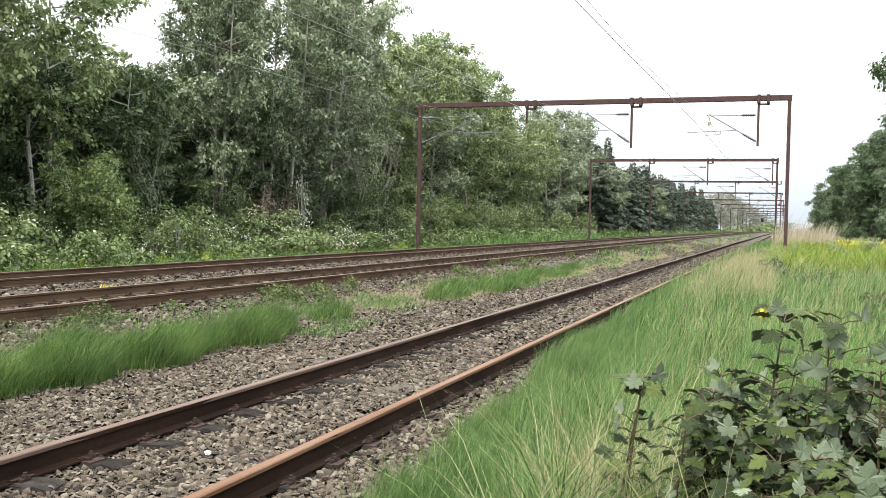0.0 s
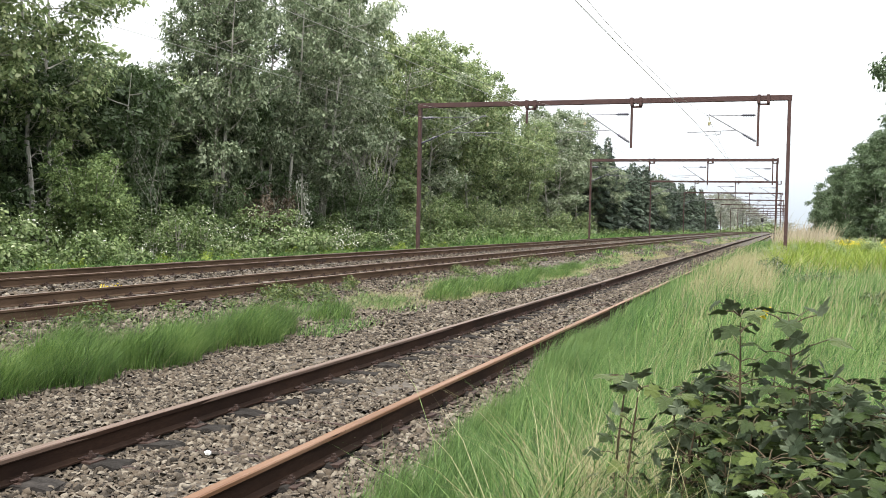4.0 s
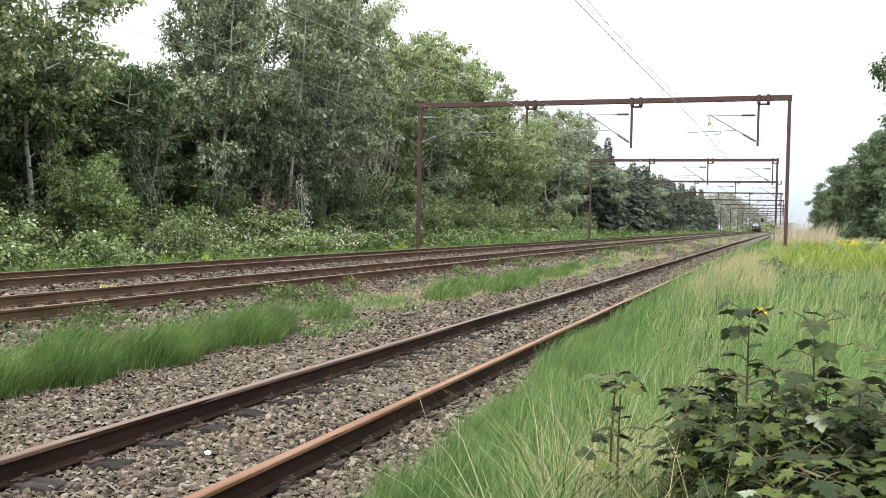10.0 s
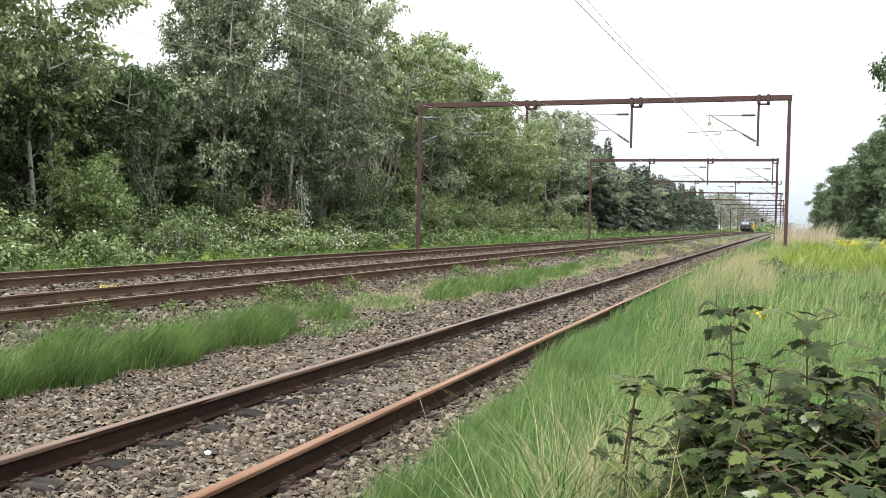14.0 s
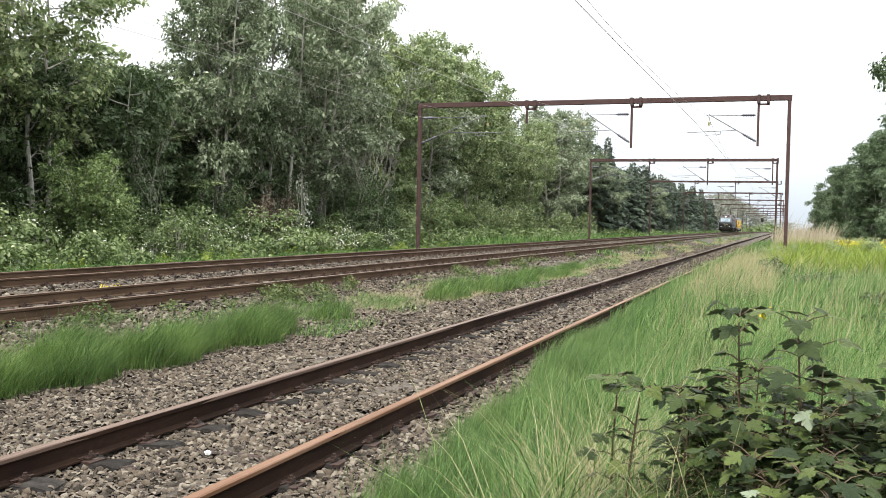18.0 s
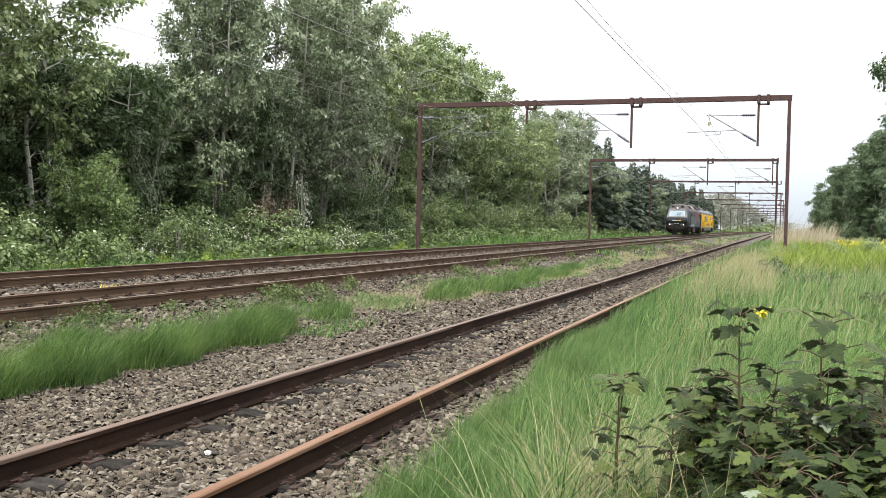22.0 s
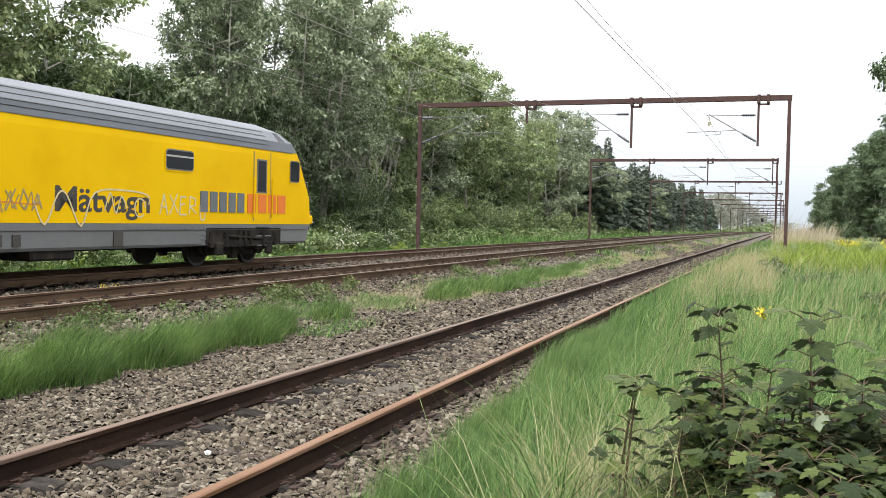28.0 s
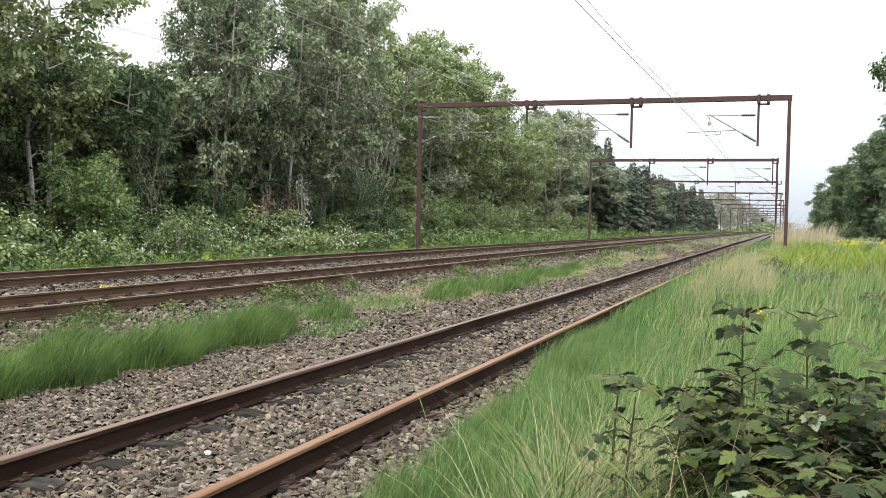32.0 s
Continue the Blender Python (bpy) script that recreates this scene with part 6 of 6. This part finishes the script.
LOW_SPOTS = [(-7.7, 15.2, 0.5, 1.3), (-7.5, 17.0, 0.6, 1.6), (-7.6, 24.0, 0.6, 3.0), (-7.0, 27.5, 0.6, 2.6), (-7.4, 33.0, 0.6, 4.0), (-7.4, 41.0, 0.6, 4.0)]
grass("verge_grass", 40000, -8.3, -6.2, 13.5, 46, 0.13, 0.008, "grass", "low green grass patches between the tracks", 74, (0.2, 0), 1.2, mounds(LOW_SPOTS), 0.5, 0.3, 0.45)
grass("dry_verge", 16000, -8.3, -5.7, 46, 150, 0.18, 0.03, "straw", "dry yellowish grass farther along the line", 73, (0.2, 0), 1.4, lambda x, y, rng: tufts(x + 3, y * 0.5, rng))
grass("verge_grass", 34000, -8.3, -6.0, 12, 45, 0.15, 0.009, "grass", "short patchy grass between the tracks", 63, (0.2, 0), 1.2, tufts)
grass("verge_grass", 9000, -9.0, -5.8, 45, 220, 0.22, 0.05, "grass", "thin grass along the line", 64, (0.1, 0), 1.5, tufts)
grass("verge_grass", 14000, -20.0, -17.9, 12, 60, 0.3, 0.015, "grass", "grass verge below the brambles", 65, (0.2, 0), 1.2)
grass("verge_grass", 8000, -21.5, -18.4, 60, 260, 0.6, 0.06, "grass", "far grass verge along the wood", 66, (0.1, 0), 1.4)
strip_cover("weeds", 9000, -8.0, -7.4, 12, 80, 0.05, 0.2, 0.05, "herbweed", "small leafy weeds between the tracks", 75, 0.2, 1.2, 0.9, 0.1)
strip_cover("weeds", 17000, -8.95, -8.3, 9, 80, 0.08, 0.3, 0.05, "herbweed", "small leafy weeds on the ballast edge", 67, 0.26, 1.3, 0.9, 0.1)

strip_cover("verge_weeds", 5000, -19.9, -18.7, 17, 60, 0.15, 0.55, 0.07, "herb", "yellow-green weeds along the track's edge", 76, 0.3, 1.0, 0.9, 0.3)
strip_cover("yellow_weed", 90, -13.2, -12.8, 15.6, 16.4, 0.06, 0.12, 0.05, "yellowflower", "tiny yellow-flowered weed between the tracks", 69, 0.12, 1.0, 0.9, 0.1)

# ---- sycamore seedlings ----
MAPLE = [(0.09, -0.09), (0.33, -0.13), (0.31, 0.05), (0.44, 0.08), (0.60, 0.24), (0.50, 0.33), (0.56, 0.50), (0.38, 0.48), (0.24, 0.47), (0.31, 0.66), (0.20, 0.72), (0.14, 0.86)]


def maple_mesh(seed, material):
    """A five-lobed leaf, creased along its midrib and drooping towards the lobes."""
    rng = random.Random(seed)
    bm = bmesh.new()
    wave = rng.uniform(0, 6)

    def put_at(x, y):
        return bm.verts.new((x, y, -0.32 * x * x - 0.16 * (y - 0.2) ** 2 + 0.10 * abs(x) + 0.03 * math.sin(9 * x + 7 * y + wave)))
    root, heart, tip = put_at(0, -0.02), put_at(0, 0.3), put_at(0, 1.0)
    for sgn in (1, -1):
        k = 1 + rng.uniform(-0.1, 0.1)
        rim = [root, *[put_at(sgn * x * k, y) for x, y in MAPLE], tip]
        for p, q in zip(rim, rim[1:]):
            bm.faces.new((heart, p, q) if sgn > 0 else (heart, q, p))
    # paler underside just below the blade
    under = bmesh.ops.duplicate(bm, geom=list(bm.verts) + list(bm.edges) + list(bm.faces))["geom"]
    for g in under:
        if isinstance(g, bmesh.types.BMVert):
            g.co.z -= 0.012
        elif isinstance(g, bmesh.types.BMFace):
            g.material_index = 1
    me = bpy.data.meshes.new("leaf")
    bm.to_mesh(me)
    bm.free()
    me.materials.append(M[material])
    me.materials.append(M["maplepale"])
    return me


MAPLE_LEAVES = [maple_mesh(i, "maple") for i in range(4)]
MAPLE_PALE = [maple_mesh(i + 9, "maplepale") for i in range(2)]


BLOWN = []


def seedling(x, y, height, pairs, size, seed):
    rng = random.Random(seed)
    t = tagged(new("sycamore_seedling"), "young sycamore plant with lobed green leaves in the grass", "plant", "sycamore seedlings")
    t.location = (x, y, ground_z(x, y))
    bm = bmesh.new()
    bx, by = rng.uniform(-0.04, 0.06), rng.uniform(-0.05, 0.05)
    def at(u):
        return Vector((bx * u * u, by * u * u, height * u))
    polytube(bm, [at(u) - Vector((0, 0, 0.05)) for u in (0, 0.35, 0.7, 1.0)], [0.010, 0.008, 0.006, 0.003], 6)
    for k in range(pairs):
        u = 0.25 + 0.75 * (k + rng.uniform(0.2, 0.8)) / pairs
        p0 = at(u)
        base = rng.uniform(0, 360)
        for j in range((2 if k % 2 else 3) if k < pairs - 1 else 6):
            a = radians(base + j * (180 if k < pairs - 1 else 60) + rng.uniform(-25, 25))
            ln = size * rng.uniform(0.4, 1.0 if height < 1.2 else 1.5) * (1.1 - 0.3 * u)
            p1 = p0 + Vector((math.cos(a) * ln, math.sin(a) * ln, ln * rng.uniform(0.1, 0.6)))
            pale = rng.random() < 0.015
            lf = new("leaf", rng.choice(MAPLE_PALE if pale else MAPLE_LEAVES))
            lf.parent = t
            s = size * rng.uniform(0.55, 1.0) * (1.1 - 0.3 * u)
            lf.matrix_basis = Matrix.Translation(p1) @ Euler((rng.uniform(-0.75, 0.1), rng.uniform(-0.4, 0.4), a - math.pi / 2)).to_matrix().to_4x4() @ Matrix.Diagonal((s, s, s, 1))
            if math.sin(a) < 0.1 and u > 0.5 and height > 0.6 and rng.random() < 0.4:
                BLOWN.append(lf)
            polytube(bm, [p0, p0.lerp(p1, 0.5) + Vector((0, 0, 0.01)), p1], [0.003, 0.0025, 0.002], 4)
    part("stem", bm, "stem", t)
    return t


SEEDLINGS = []
rs = random.Random(15)
SPOTS = [(0.09, 4.3, 1.36, 15, 0.135), (0.13, 4.4, 1.15, 10, 0.13), (-0.2, 4.6, 1.36, 16, 0.115), (-0.14, 4.55, 1.15, 9, 0.12), (-0.80, 4.7, 1.06, 8, 0.12), (-0.74, 4.6, 0.98, 7, 0.11), (0.36, 4.1, 1.24, 15, 0.13), (0.28, 4.5, 1.1, 9, 0.13), (-0.42, 4.6, 0.98, 9, 0.13)]
SPOTS += [(rs.uniform(-0.5, 0.75), rs.uniform(4.1, 5.0), rs.uniform(0.72, 1.02), rs.choice((9, 10, 11)), rs.uniform(0.10, 0.14)) for k in range(66)]
SPOTS += [(rs.uniform(-0.22, 0.7), rs.uniform(3.5, 4.3), rs.uniform(0.6, 0.92), 10, rs.uniform(0.10, 0.14)) for k in range(52)]
SPOTS += [(rs.uniform(-0.3, 0.6), rs.uniform(3.3, 4.2), rs.uniform(0.35, 0.6), 8, rs.uniform(0.11, 0.15)) for k in range(34)]
for k, (x, y, h, n, s) in enumerate(SPOTS):
    SEEDLINGS.append(seedling(x, y, h, n, s, 100 + k))

# ---- small things beside the line ----


def signal(x, y):
    t = tagged(new("railway_signal"), "small dark railway signal on a post", "signal")
    t.location = (x, y, ground_z(x, y))
    bm = bmesh.new()
    tube(bm, (0, 0, -0.3), (0, 0, 2.9), 0.06, seg=8)
    part("post", bm, "galv", t)
    bm = bmesh.new()
    box(bm, (-0.2, -0.1, 2.5), (0.2, 0.1, 3.15), 0.06)
    h = part("signal_head", bm, "black", t)
    for z in (2.68, 2.96):
        bm = bmesh.new()
        tube(bm, (0, -0.2, z), (0, -0.09, z), 0.09, seg=12)
        part("lens", bm, "insulator", h)


signal(-4.75, 165)
slab = bmesh.new()
box(slab, (-0.28, -0.13, 0), (0.28, 0.13, 0.11), 0.04)
slab = tagged(part("concrete_slab", slab, "concrete"), "pale worn concrete slab lying on the ballast", "slab")
slab.location, slab.rotation_euler = (-15.03, 25.0, ground_z(-15.03, 25.0) + 0.02), (0, 0, 0.75)


pebble = bmesh.new()
bmesh.ops.create_icosphere(pebble, subdivisions=1, radius=0.03)
for v in pebble.verts:
    v.co = Vector((v.co.x * 1.1, v.co.y * 0.8, v.co.z * 0.7)) * (1 + 0.25 * noise.noise(v.co * 30))
pebble = tagged(part("white_stone", pebble, "paleplate"), "single pale stone lying between the siding's rails", "stone")
pebble.location = (-3.77, 5.72, -0.42)
stub = bmesh.new()
box(stub, (-0.05, -0.05, -0.2), (0.05, 0.05, 0.16), 0.015)
box(stub, (-0.10, -0.08, -0.05), (0.10, 0.08, 0.03), 0.02)
stub = tagged(part("marker_stub", stub, "black"), "small black marker stub on the ballast", "marker")
stub.location = (-6.3, 43.5, ground_z(-6.3, 43.5))


def motions():
    front = [(0, 58.856 + 24.4956 * 25), (9, 58.856 + 24.4956 * 16), (17, 58.856 + 24.4956 * 8), (21, 58.856 + 24.4956 * 4), (23, 58.856 + 24.4956 * 2), (24, 58.856 + 24.4956), (25, 58.856), (25.5, 46.6), (26.5, 20.9), (27.5, -5.8), (28.0, -18.34), (28.5, -30.9), (30, -68.6), (32, -118.8)]
    for thing, offset, length in ((LOCO, 0.0, 19.3), (COACH, COACH_OFFSET, 24.15)):
        rows = []
        for t, y in front:
            a, b = y + offset, y + offset + length
            xa, xb = FAR + main_x(a), FAR + main_x(b)
            turn = -math.degrees(math.atan2(xb - xa, b - a))
            rows.append((t, pose(xa, a, TOPS["far"] + fall(a), math.degrees(math.atan2(fall(b) - fall(a), b - a)), 0, turn)))
        walk(thing, rows)
    for k, s in enumerate(SWAYING):
        base = s.matrix_basis.to_quaternion().to_matrix().to_4x4()
        rows = [(t, pose(*s.location, 0.5 * math.sin(t * 1.1 + k), 0.6 * math.sin(t * 0.9 + k * 1.3) + (0.4 if t < 3.5 else 0), 0) @ base) for t in range(33)]
        walk(s, rows)
    for k, s in enumerate(SEEDLINGS):
        rows = []
        for j in range(0, 65):
            t = j * 0.5
            gust = 1.0 if t < 3.5 else 0.35 + 0.15 * math.sin(t * 0.7)
            lean = 4 * gust * (t < 3.5) + gust * 5 * math.sin(t * 2.6 + k * 0.8) + 2 * math.sin(t * 4.1 + k * 1.7)
            rows.append((t, pose(*s.location, gust * 3 * math.sin(t * 3.1 + k), lean, 0)))
        walk(s, rows)
    # the first gust turns some leaves up, so that their pale undersides show
    for k, lf in enumerate(BLOWN):
        rest = lf.matrix_basis.copy()
        size = rest.to_scale().x
        place = Matrix.Translation(rest.translation) @ rest.to_quaternion().to_matrix().to_4x4()
        def up(deg):
            return place @ Matrix.Rotation(radians(deg), 4, "X") @ Matrix.Diagonal((size, size, size, 1))
        rows = [(t, up(112 + 12 * math.sin(t * 3 + k))) for t in (0, 0.5, 1, 1.5, 2, 2.5, 3, 3.5)] + [(4.1, up(70)), (4.7, up(25)), (5.2, up(0)), (32, up(0))]
        walk(lf, rows)


motions()
